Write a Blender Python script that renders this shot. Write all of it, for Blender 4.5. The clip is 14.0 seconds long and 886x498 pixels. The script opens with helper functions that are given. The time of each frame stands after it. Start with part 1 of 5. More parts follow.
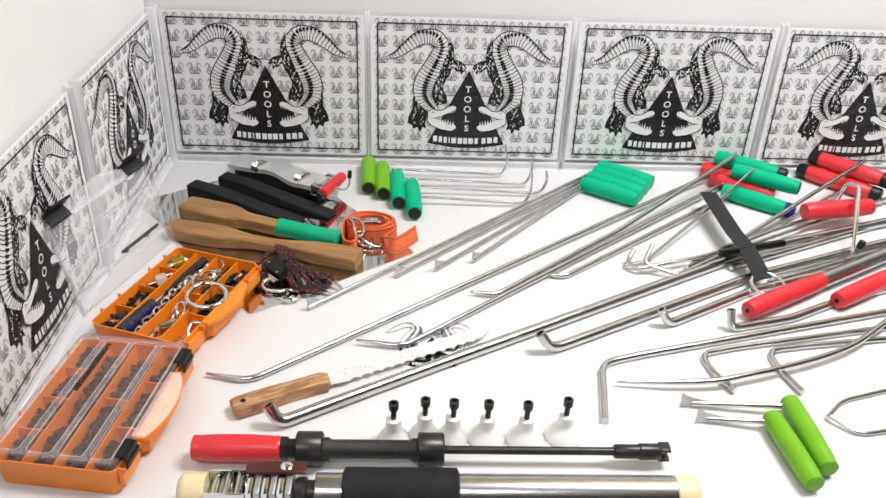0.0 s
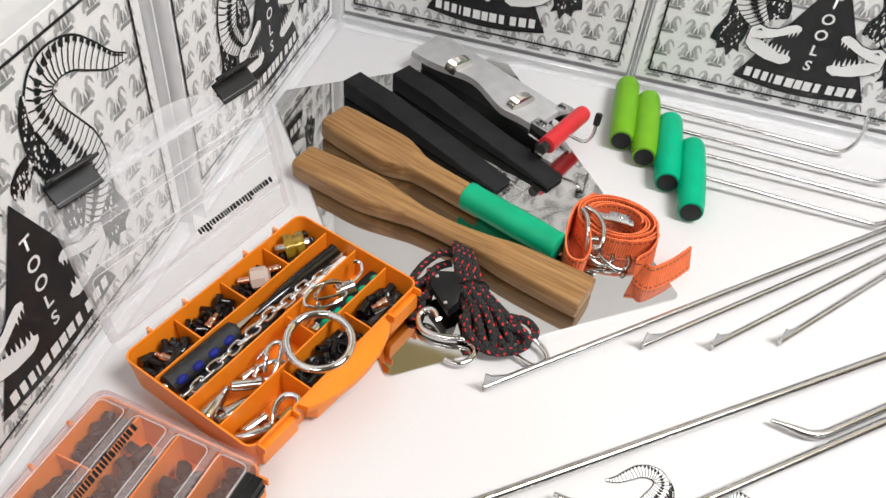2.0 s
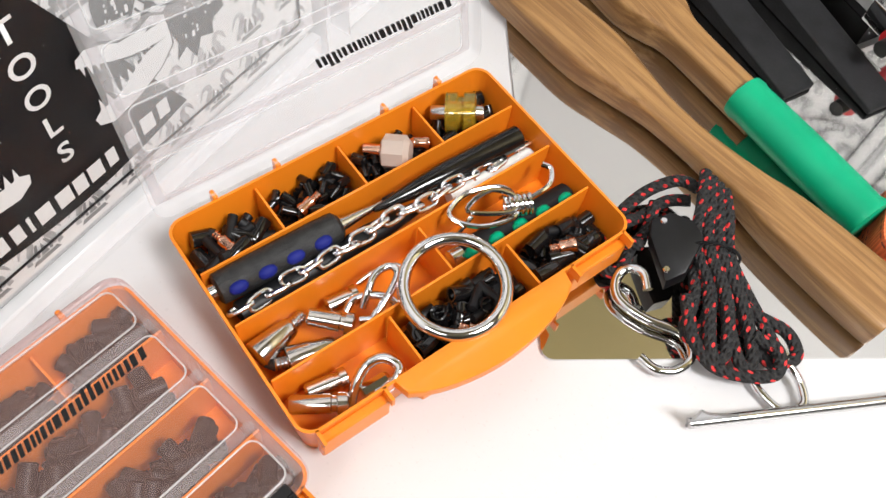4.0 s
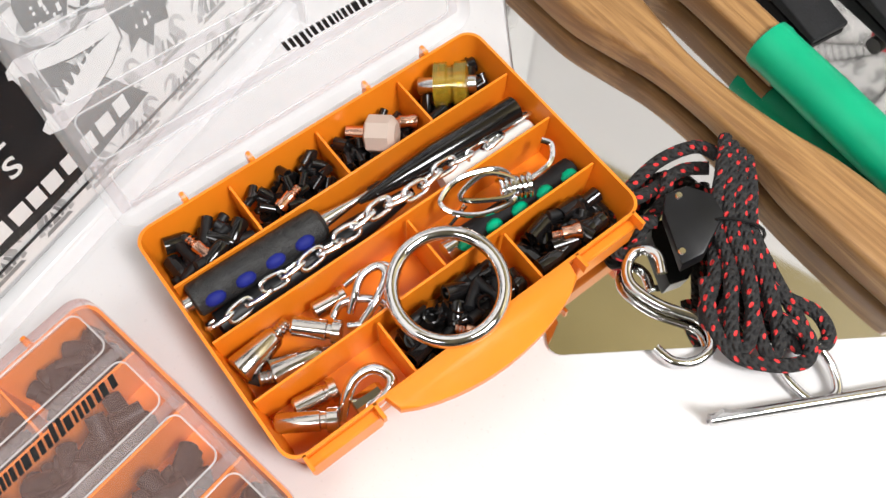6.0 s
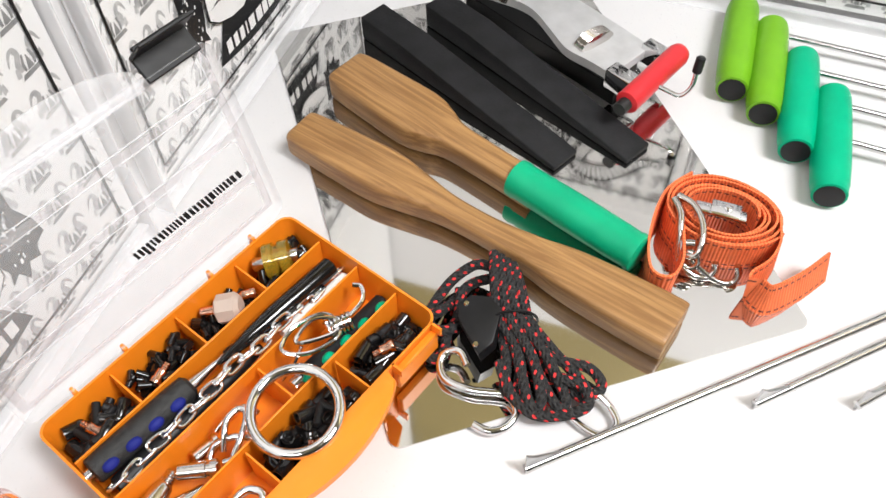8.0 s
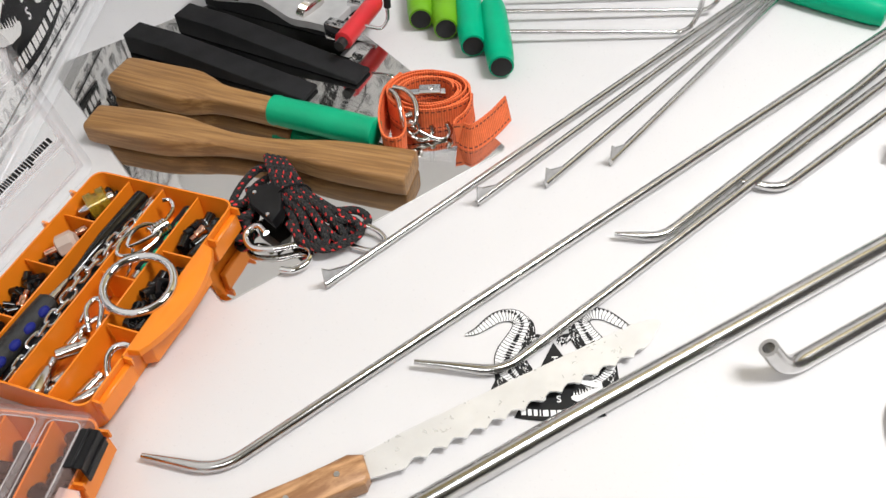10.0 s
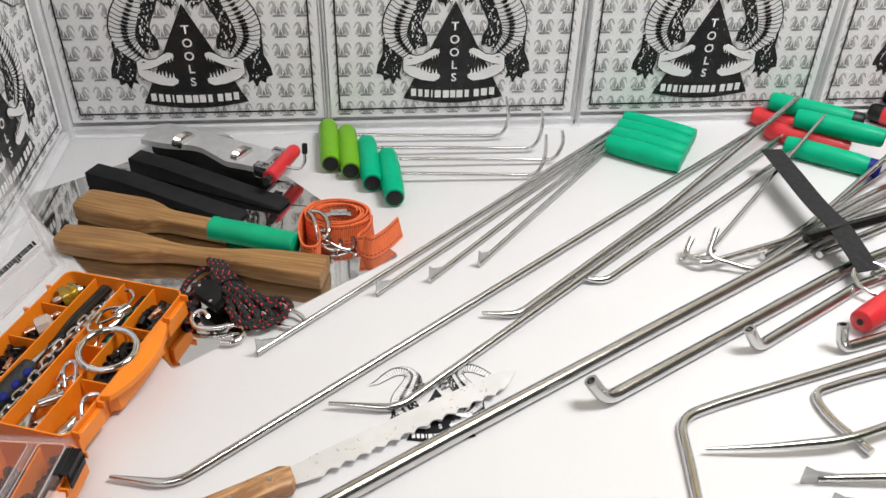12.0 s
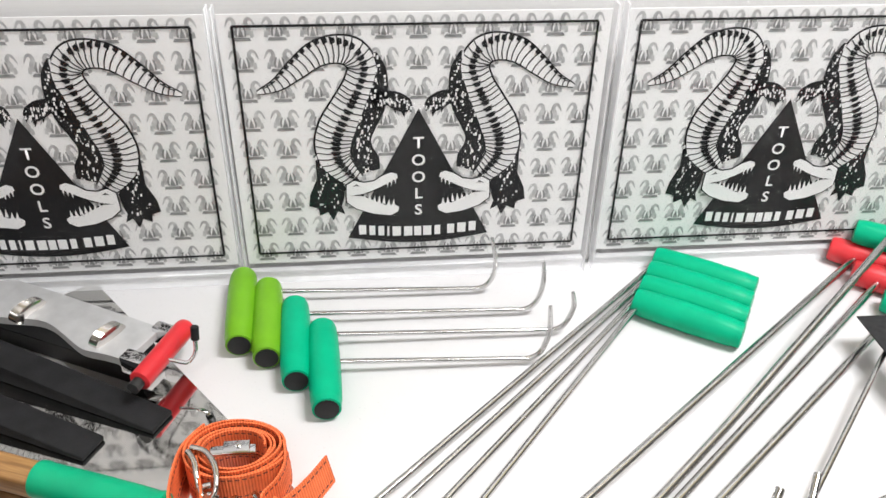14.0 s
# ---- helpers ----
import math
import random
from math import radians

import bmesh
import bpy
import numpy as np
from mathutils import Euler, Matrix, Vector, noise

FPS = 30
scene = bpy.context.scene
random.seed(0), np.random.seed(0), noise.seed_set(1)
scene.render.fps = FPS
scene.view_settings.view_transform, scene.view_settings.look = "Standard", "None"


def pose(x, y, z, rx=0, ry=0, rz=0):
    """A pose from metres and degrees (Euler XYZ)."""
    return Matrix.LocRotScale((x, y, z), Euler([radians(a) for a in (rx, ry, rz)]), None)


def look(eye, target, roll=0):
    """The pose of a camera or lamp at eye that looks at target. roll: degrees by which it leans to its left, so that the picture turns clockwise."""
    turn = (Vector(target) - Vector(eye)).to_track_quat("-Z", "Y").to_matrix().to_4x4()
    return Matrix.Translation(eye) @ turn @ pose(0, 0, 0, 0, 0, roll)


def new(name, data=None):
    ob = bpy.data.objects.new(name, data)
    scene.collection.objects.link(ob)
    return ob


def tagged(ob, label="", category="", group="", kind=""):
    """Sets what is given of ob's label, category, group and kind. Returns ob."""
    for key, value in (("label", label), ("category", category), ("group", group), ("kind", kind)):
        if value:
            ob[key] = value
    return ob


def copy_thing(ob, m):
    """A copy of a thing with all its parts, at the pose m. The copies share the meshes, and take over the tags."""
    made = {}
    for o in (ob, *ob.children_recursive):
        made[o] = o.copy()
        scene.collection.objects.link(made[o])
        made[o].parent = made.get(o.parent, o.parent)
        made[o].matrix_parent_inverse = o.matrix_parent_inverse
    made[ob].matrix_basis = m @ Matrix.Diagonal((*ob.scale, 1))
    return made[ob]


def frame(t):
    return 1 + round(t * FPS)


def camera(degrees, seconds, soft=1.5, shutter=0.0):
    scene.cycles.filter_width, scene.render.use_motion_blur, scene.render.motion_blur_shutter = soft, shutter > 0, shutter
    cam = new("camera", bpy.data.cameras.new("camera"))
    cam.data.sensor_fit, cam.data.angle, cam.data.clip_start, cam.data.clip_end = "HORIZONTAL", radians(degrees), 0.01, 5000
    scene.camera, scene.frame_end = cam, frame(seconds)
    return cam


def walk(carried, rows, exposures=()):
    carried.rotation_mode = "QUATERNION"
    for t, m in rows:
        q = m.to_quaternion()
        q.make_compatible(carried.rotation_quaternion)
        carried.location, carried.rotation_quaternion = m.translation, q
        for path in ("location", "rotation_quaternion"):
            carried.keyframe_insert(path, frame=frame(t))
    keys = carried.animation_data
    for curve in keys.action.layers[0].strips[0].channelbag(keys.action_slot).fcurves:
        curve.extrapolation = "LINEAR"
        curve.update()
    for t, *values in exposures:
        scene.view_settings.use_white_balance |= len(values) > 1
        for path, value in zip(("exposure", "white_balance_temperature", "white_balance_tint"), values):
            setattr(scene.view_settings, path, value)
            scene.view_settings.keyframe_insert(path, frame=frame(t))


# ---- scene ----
cam = camera(55.9, 14.0)
PATH = [
    (0, (0.0984, 0.1548, 0.5945), (0.1756, 1.8462, -0.4273), 2.4),
    (0.3, (0.1044, 0.229, 0.5826), (0.0757, 1.8947, -0.4827), 1.8),
    (0.5, (0.1053, 0.2844, 0.5697), (0.0074, 1.9273, -0.5292), 2.0),
    (1, (0.0974, 0.3961, 0.542), (-0.133, 1.9411, -0.6716), 3.4),
    (1.5, (0.0539, 0.5129, 0.5153), (-0.2201, 1.957, -0.8091), 4.5),
    (2, (0.0025, 0.6464, 0.4926), (-0.2616, 1.9936, -0.9318), 6.5),
    (2.5, (-0.0143, 0.7067, 0.4629), (-0.3368, 1.9184, -1.0673), 6.5),
    (3, (-0.0302, 0.7611, 0.4293), (-0.4951, 1.8531, -1.1523), 5.3),
    (3.5, (-0.0569, 0.8027, 0.3719), (-0.5297, 1.7898, -1.276), 9.0),
    (3.7, (-0.0658, 0.8086, 0.3571), (-0.5277, 1.7532, -1.3185), 10.0),
    (5.8, (-0.078, 0.854, 0.336), (-0.499, 1.565, -1.485), 3.4),
    (6, (-0.078, 0.86, 0.337), (-0.502, 1.578, -1.481), 3.0),
    (6.5, (-0.081, 0.873, 0.351), (-0.521, 1.644, -1.441), 2.2),
    (7, (-0.064, 0.873, 0.372), (-0.564, 1.788, -1.335), -0.2),
    (7.5, (-0.041, 0.858, 0.393), (-0.484, 1.853, -1.285), 0.1),
    (8, (-0.002, 0.823, 0.412), (-0.431, 1.936, -1.194), -1.6),
    (8.5, (0.032, 0.787, 0.426), (-0.325, 1.994, -1.128), -1.5),
    (9, (0.055, 0.735, 0.434), (-0.216, 2.013, -1.08), -2.2),
    (9.2, (0.067, 0.713, 0.435), (-0.165, 2.019, -1.061), -3.2),
    (11.3, (0.0836, 0.5099, 0.4481), (0.2141, 1.8462, -1.004), 2.3),
    (11.5, (0.0786, 0.4941, 0.4599), (0.2349, 1.9036, -0.9189), 2.8),
    (12, (0.0767, 0.4476, 0.5005), (0.2448, 2.042, -0.6588), 1.5),
    (12.5, (0.0786, 0.4357, 0.5104), (0.2567, 2.1073, -0.5321), 1.2),
    (13, (0.0836, 0.4891, 0.5054), (0.2705, 2.1736, -0.5143), 1.1),
    (13.5, (0.1034, 0.6078, 0.4857), (0.3061, 2.2784, -0.5539), 1.5),
    (14, (0.135, 0.772, 0.452), (0.322, 2.4001, -0.6558), 1.3),
]
walk(cam, [(t, look(eye, target, roll)) for t, eye, target, roll in PATH],
     [(0, -0.30), (1.5, -0.29), (2.5, -0.28), (3.5, -0.16), (6.0, 0.0), (7.5, 0.06), (9.0, -0.16), (11.5, -0.66), (12.5, -0.40), (14.0, -0.2)])

# ---- light ----
world = bpy.data.worlds.new("room_air")
scene.world = world
world.use_nodes = True
world.node_tree.nodes["Background"].inputs[0].default_value = (0.9, 0.93, 1.0, 1)
world.node_tree.nodes["Background"].inputs[1].default_value = 0.25


def panel_lamp(name, x, y, z, sx, sy, power, target):
    d = bpy.data.lights.new(name, "AREA")
    d.shape, d.size, d.size_y, d.energy, d.color = "RECTANGLE", sx, sy, power, (0.985, 0.985, 1.0)
    o = new(name, d)
    o.matrix_world = look((x, y, z), target)
    return o


# Unseen main lamp, placed to suit the direction of the shadows.
panel_lamp("unseen_lamp_light", 0.95, 0.90, 1.66, 0.8, 0.45, 55, (0.95, 0.90, 0))
# Added fill on the viewer's side that brightens the posters.
panel_lamp("unseen_lamp_light", -0.02, -0.35, 1.66, 0.8, 0.45, 15, (-0.02, -0.35, 0))


# ---- materials ----
def mat(name, base, rough=0.5, metal=0.0, var=0.06, scale=40.0, bump=0.0, bump_scale=200.0, coat=0.0, spec=0.5):
    m = bpy.data.materials.new(name)
    m.use_nodes = True
    nt = m.node_tree
    b = nt.nodes["Principled BSDF"]
    b.inputs["Roughness"].default_value = rough
    b.inputs["Metallic"].default_value = metal
    b.inputs["Coat Weight"].default_value = coat
    b.inputs["Specular IOR Level"].default_value = spec
    tc = nt.nodes.new("ShaderNodeTexCoord")
    n1 = nt.nodes.new("ShaderNodeTexNoise")
    n1.inputs["Scale"].default_value = scale
    n1.inputs["Detail"].default_value = 6
    nt.links.new(tc.outputs["Object"], n1.inputs["Vector"])
    ramp = nt.nodes.new("ShaderNodeValToRGB")
    lo = [max(0, c * (1 - var * 2)) for c in base]
    hi = [min(1, c * (1 + var)) for c in base]
    ramp.color_ramp.elements[0].position, ramp.color_ramp.elements[1].position = 0.3, 0.7
    ramp.color_ramp.elements[0].color, ramp.color_ramp.elements[1].color = (*lo, 1), (*hi, 1)
    nt.links.new(n1.outputs["Fac"], ramp.inputs["Fac"])
    nt.links.new(ramp.outputs["Color"], b.inputs["Base Color"])
    n2 = nt.nodes.new("ShaderNodeTexNoise")
    n2.inputs["Scale"].default_value = bump_scale
    n2.inputs["Detail"].default_value = 4
    nt.links.new(tc.outputs["Object"], n2.inputs["Vector"])
    mr = nt.nodes.new("ShaderNodeMapRange")
    spread = 0.02 if metal > 0.9 else 0.08
    mr.inputs["To Min"].default_value = max(0.02, rough - spread)
    mr.inputs["To Max"].default_value = min(1, rough + spread)
    nt.links.new(n2.outputs["Fac"], mr.inputs["Value"])
    nt.links.new(mr.outputs["Result"], b.inputs["Roughness"])
    if bump:
        bp = nt.nodes.new("ShaderNodeBump")
        bp.inputs["Strength"].default_value = bump
        bp.inputs["Distance"].default_value = 0.0006
        nt.links.new(n2.outputs["Fac"], bp.inputs["Height"])
        nt.links.new(bp.outputs["Normal"], b.inputs["Normal"])
    return m


def wood_mat(name, dark, light, stretch=(0.35, 6, 6), scale=28.0):
    m = mat(name, light, 0.42)
    nt = m.node_tree
    b = nt.nodes["Principled BSDF"]
    tc = nt.nodes.new("ShaderNodeTexCoord")
    mp = nt.nodes.new("ShaderNodeMapping")
    mp.inputs["Scale"].default_value = stretch
    nt.links.new(tc.outputs["Object"], mp.inputs["Vector"])
    w = nt.nodes.new("ShaderNodeTexNoise")
    w.inputs["Scale"].default_value = scale
    w.inputs["Detail"].default_value = 8
    w.inputs["Distortion"].default_value = 0.6
    nt.links.new(mp.outputs["Vector"], w.inputs["Vector"])
    g = nt.nodes.new("ShaderNodeTexNoise")
    g.inputs["Scale"].default_value = scale * 9
    nt.links.new(mp.outputs["Vector"], g.inputs["Vector"])
    mx = nt.nodes.new("ShaderNodeMath")
    mx.operation = "MULTIPLY_ADD"
    mx.inputs[1].default_value = 0.16
    nt.links.new(g.outputs["Fac"], mx.inputs[0])
    long_way = nt.nodes.new("ShaderNodeMapping")
    long_way.inputs["Scale"].default_value = (0.14, 1, 0.7)
    nt.links.new(tc.outputs["Object"], long_way.inputs["Vector"])
    rings = nt.nodes.new("ShaderNodeTexWave")
    rings.bands_direction = "Y"
    rings.inputs["Scale"].default_value = 62
    rings.inputs["Distortion"].default_value = 7
    rings.inputs["Detail"].default_value = 3
    rings.inputs["Detail Scale"].default_value = 0.5
    nt.links.new(long_way.outputs["Vector"], rings.inputs["Vector"])
    figure = nt.nodes.new("ShaderNodeMath")
    figure.operation = "MULTIPLY_ADD"
    figure.inputs[1].default_value = 0.075
    nt.links.new(rings.outputs["Fac"], figure.inputs[0])
    nt.links.new(w.outputs["Fac"], figure.inputs[2])
    nt.links.new(figure.outputs[0], mx.inputs[2])
    ramp = nt.nodes.new("ShaderNodeValToRGB")
    e = ramp.color_ramp.elements
    e[0].position, e[0].color = 0.5, (*dark, 1)
    e[1].position, e[1].color = 0.78, (*light, 1)
    nt.links.new(mx.outputs[0], ramp.inputs["Fac"])
    nt.links.new(ramp.outputs["Color"], b.inputs["Base Color"])
    bp = nt.nodes.new("ShaderNodeBump")
    bp.inputs["Strength"].default_value = 0.25
    bp.inputs["Distance"].default_value = 0.0004
    nt.links.new(mx.outputs[0], bp.inputs["Height"])
    nt.links.new(bp.outputs["Normal"], b.inputs["Normal"])
    return m


def web_mat(name, base, thread):
    """Ribbed webbing: cross ribs along the strip and two lines of stitches; u in metres along, v across."""
    m = mat(name, base, 0.75, var=0.08, scale=120)
    nt = m.node_tree
    b = nt.nodes["Principled BSDF"]
    uv = nt.nodes.new("ShaderNodeUVMap")
    sp = nt.nodes.new("ShaderNodeSeparateXYZ")
    nt.links.new(uv.outputs[0], sp.inputs[0])

    def calc(op, a, c, d=None):
        n = nt.nodes.new("ShaderNodeMath")
        n.operation = op
        for k, v in enumerate((a, c, d)):
            if v is None:
                continue
            if isinstance(v, (int, float)):
                n.inputs[k].default_value = v
            else:
                nt.links.new(v, n.inputs[k])
        return n.outputs[0]

    rib = calc("SINE", calc("MULTIPLY", sp.outputs[0], 2 * math.pi / 0.0021), None)
    rib = calc("MULTIPLY_ADD", rib, 0.5, 0.5)
    edge = calc("ABSOLUTE", calc("SUBTRACT", calc("ABSOLUTE", calc("SUBTRACT", sp.outputs[1], 0.5), None), 0.36), None)
    line = calc("LESS_THAN", edge, 0.028)
    dash = calc("GREATER_THAN", calc("SINE", calc("MULTIPLY", sp.outputs[0], 2 * math.pi / 0.0046), None), -0.35)
    stitch = calc("MULTIPLY", line, dash)
    src = b.inputs["Base Color"].links[0].from_socket
    # Shade in the grooves between ribs, darkened in the colour.
    groove_shade = nt.nodes.new("ShaderNodeMix")
    groove_shade.data_type, groove_shade.blend_type = "RGBA", "MULTIPLY"
    groove_shade.inputs["B"].default_value = (0.80, 0.66, 0.60, 1)
    nt.links.new(calc("SUBTRACT", 1.0, rib), groove_shade.inputs["Factor"])
    nt.links.new(src, groove_shade.inputs["A"])
    mx = nt.nodes.new("ShaderNodeMix")
    mx.data_type = "RGBA"
    mx.inputs["B"].default_value = (*thread, 1)
    nt.links.new(stitch, mx.inputs["Factor"])
    nt.links.new(groove_shade.outputs["Result"], mx.inputs["A"])
    nt.links.new(mx.outputs["Result"], b.inputs["Base Color"])
    bp = nt.nodes.new("ShaderNodeBump")
    bp.inputs["Strength"].default_value = 0.7
    bp.inputs["Distance"].default_value = 0.0006
    nt.links.new(rib, bp.inputs["Height"])
    nt.links.new(bp.outputs["Normal"], b.inputs["Normal"])
    return m


def clear_mat(name, tint, rough, mix_white, gloss=0.3, haze=(0.9, 0.9, 0.9)):
    """Clear plastic: see-through with a little milky haze and a gloss."""
    m = bpy.data.materials.new(name)
    m.use_nodes = True
    nt = m.node_tree
    nt.nodes.clear()
    out = nt.nodes.new("ShaderNodeOutputMaterial")
    tr = nt.nodes.new("ShaderNodeBsdfTransparent")
    tr.inputs[0].default_value = (*tint, 1)
    di = nt.nodes.new("ShaderNodeBsdfDiffuse")
    di.inputs[0].default_value = (*haze, 1)
    nz = nt.nodes.new("ShaderNodeTexNoise")
    nz.inputs["Scale"].default_value = 35
    tc = nt.nodes.new("ShaderNodeTexCoord")
    nt.links.new(tc.outputs["Object"], nz.inputs["Vector"])
    mr = nt.nodes.new("ShaderNodeMapRange")
    mr.inputs["To Min"].default_value, mr.inputs["To Max"].default_value = mix_white * 0.75, mix_white * 1.25
    nt.links.new(nz.outputs["Fac"], mr.inputs["Value"])
    m1 = nt.nodes.new("ShaderNodeMixShader")
    nt.links.new(mr.outputs["Result"], m1.inputs[0])
    nt.links.new(tr.outputs[0], m1.inputs[1])
    nt.links.new(di.outputs[0], m1.inputs[2])
    gl = nt.nodes.new("ShaderNodeBsdfGlossy")
    gl.inputs["Roughness"].default_value = rough
    lw = nt.nodes.new("ShaderNodeLayerWeight")
    lw.inputs["Blend"].default_value = 0.5
    pw = nt.nodes.new("ShaderNodeMath")
    pw.operation = "POWER"
    pw.inputs[1].default_value = 4.0
    nt.links.new(lw.outputs["Facing"], pw.inputs[0])
    fr = nt.nodes.new("ShaderNodeMath")
    fr.operation = "MULTIPLY_ADD"
    fr.inputs[1].default_value, fr.inputs[2].default_value = gloss, gloss * 0.12
    nt.links.new(pw.outputs[0], fr.inputs[0])
    m2 = nt.nodes.new("ShaderNodeMixShader")
    nt.links.new(fr.outputs[0], m2.inputs[0])
    nt.links.new(m1.outputs[0], m2.inputs[1])
    nt.links.new(gl.outputs[0], m2.inputs[2])
    nt.links.new(m2.outputs[0], out.inputs[0])
    return m


M_TABLE = mat("white_laminate", (0.69, 0.68, 0.68), 0.30, var=0.012, scale=6, bump=0.03, bump_scale=500)
M_WALL = mat("wall_paint", (0.80, 0.79, 0.78), 0.7, var=0.03, scale=3, bump=0.1, bump_scale=250)
M_DARKWALL = mat("unseen_wall_dark", (0.13, 0.125, 0.12), 0.8, var=0.1, scale=2)
M_OCHRE = mat("ochre_wall_paint", (0.33, 0.26, 0.10), 0.75, var=0.06, scale=3, bump=0.1, bump_scale=250)
M_CEIL = mat("unseen_ceiling_tone", (0.27, 0.235, 0.15), 0.8, var=0.08, scale=2)
M_FLOOR = mat("floor_vinyl", (0.22, 0.20, 0.18), 0.5, var=0.15, scale=8)
M_PAPER = mat("poster_paper", (0.84, 0.835, 0.83), 0.6, var=0.012, scale=9)
M_INK = mat("black_ink", (0.010, 0.010, 0.011), 0.5, var=0.2, spec=0.3)
M_GREYINK = mat("grey_ink", (0.50, 0.50, 0.50), 0.5, var=0.2, scale=120)
M_MIDINK = mat("mid_grey_ink", (0.30, 0.30, 0.30), 0.5, var=0.2, scale=120)
M_WHITEINK = mat("white_print", (0.84, 0.835, 0.83), 0.55, var=0.02)
M_ACRYL = clear_mat("clear_acrylic", (0.99, 0.99, 0.99), 0.05, 0.002, 0.06)
# White mix puts the brightness of clear edges and foot into the colour.
M_PALE_EDGE = clear_mat("pale_acrylic_edge", (0.97, 0.97, 0.98), 0.2, 0.5)
M_LID = clear_mat("clear_polypropylene", (0.97, 0.97, 0.98), 0.16, 0.25)
# Closed lid: the orange tray's glow is put into its pink haze.
M_LID2 = clear_mat("pink_hazed_polypropylene", (0.88, 0.80, 0.81), 0.2, 0.11, 0.10, haze=(0.95, 0.62, 0.55))
M_LIDEDGE = clear_mat("milky_polypropylene_edge", (0.95, 0.93, 0.94), 0.3, 0.07, haze=(0.9, 0.85, 0.83))
M_LID_GLINT = clear_mat("painted_edge_highlight", (0.97, 0.97, 0.97), 0.3, 0.26)
M_LIP = clear_mat("milky_polypropylene_lip", (0.97, 0.96, 0.97), 0.25, 0.32, haze=(0.9, 0.78, 0.72))
M_STEEL = mat("polished_steel", (0.62, 0.615, 0.61), 0.20, 1.0, var=0.05, scale=60)
M_CHROME = mat("chrome", (0.74, 0.74, 0.75), 0.08, 1.0, var=0.03, scale=30)
M_MIRROR = mat("mirror_steel", (0.70, 0.69, 0.67), 0.05, 1.0, var=0.02, scale=5)
M_MIRROR.node_tree.nodes["Principled BSDF"].inputs["Roughness"].default_value = 0.04
M_BLADE = mat("ground_blade_steel", (0.86, 0.86, 0.86), 0.30, 0.45, var=0.04, scale=50)
M_CLAMP = mat("bead_blasted_aluminium", (0.60, 0.60, 0.60), 0.5, 0.55, var=0.05, scale=90, bump=0.1)
M_BRUSHED = mat("brushed_aluminium", (0.50, 0.50, 0.50), 0.42, 1.0, var=0.12, scale=90, bump=0.1)
M_ALU = mat("satin_aluminium_tube", (0.52, 0.52, 0.53), 0.24, 1.0, var=0.05, scale=60)
M_GREEN = mat("green_vinyl", (0.0, 0.37, 0.19), 0.38, var=0.05, bump=0.12, coat=0.02, spec=0.14)
M_EMERALD = mat("emerald_vinyl", (0.0, 0.36, 0.175), 0.36, var=0.05, bump=0.12, coat=0.08, spec=0.3)
M_NICKEL = mat("nickel_plated_steel", (0.60, 0.57, 0.54), 0.16, 1.0, var=0.05, scale=90)
M_ZINC = mat("bright_zinc_steel", (0.86, 0.86, 0.87), 0.24, 1.0, var=0.04, scale=90)
M_LIME = mat("lime_vinyl", (0.145, 0.37, 0.012), 0.38, var=0.05, bump=0.12, coat=0.05, spec=0.3)
M_RED = mat("red_vinyl", (0.62, 0.022, 0.03), 0.36, var=0.06, bump=0.12, coat=0.15)
M_BLUE = mat("blue_vinyl", (0.008, 0.014, 0.17), 0.6, spec=0.25)
M_BLACK = mat("black_plastic", (0.009, 0.009, 0.010), 0.45, var=0.25, bump=0.1, spec=0.3)
M_BLACKGLOSS = mat("glossy_black_plastic", (0.008, 0.007, 0.007), 0.10, var=0.2)
M_RUBBER = mat("black_rubber", (0.009, 0.009, 0.010), 0.72, var=0.25, scale=70, bump=0.35, bump_scale=700, spec=0.3)
M_OXIDE = mat("black_oxide_steel", (0.035, 0.034, 0.034), 0.34, 0.5, var=0.2, scale=80)
M_KNURL = mat("knurled_black_steel", (0.03, 0.03, 0.03), 0.45, 0.4, var=0.2, scale=300, bump=0.9, bump_scale=1400)
M_ORANGE = mat("orange_polypropylene", (0.85, 0.235, 0.012), 0.34, var=0.05, scale=25, bump=0.08)
M_WEBBING = web_mat("orange_webbing", (0.92, 0.20, 0.06), (0.16, 0.03, 0.02))
M_BLACKWEB = mat("black_webbing", (0.014, 0.014, 0.015), 0.85, var=0.3, scale=200, bump=0.6, bump_scale=900)
M_NYLON = mat("white_nylon", (0.80, 0.79, 0.76), 0.35, var=0.02, scale=20, coat=0.1)
M_CREAM = mat("cream_nylon", (0.72, 0.60, 0.36), 0.4, var=0.05, scale=20)
M_AMBER = mat("amber_plastic", (0.80, 0.52, 0.04), 0.10, var=0.1, coat=0.5)
M_AMBER.node_tree.nodes["Principled BSDF"].inputs["Transmission Weight"].default_value = 0.75
M_PINKISH = mat("frosted_nylon", (0.50, 0.40, 0.34), 0.45, var=0.03)
M_COPPER = mat("copper_plated", (0.72, 0.42, 0.30), 0.18, 1.0, var=0.06)
M_OAK = wood_mat("oiled_oak", (0.225, 0.110, 0.036), (0.39, 0.212, 0.077), (0.45, 11, 11), 30.0)
M_OLIVE = wood_mat("knife_wood", (0.27, 0.125, 0.05), (0.55, 0.31, 0.15), (1.0, 4, 4), 40)
M_MAROON = mat("dark_red_plastic", (0.06, 0.012, 0.01), 0.3)


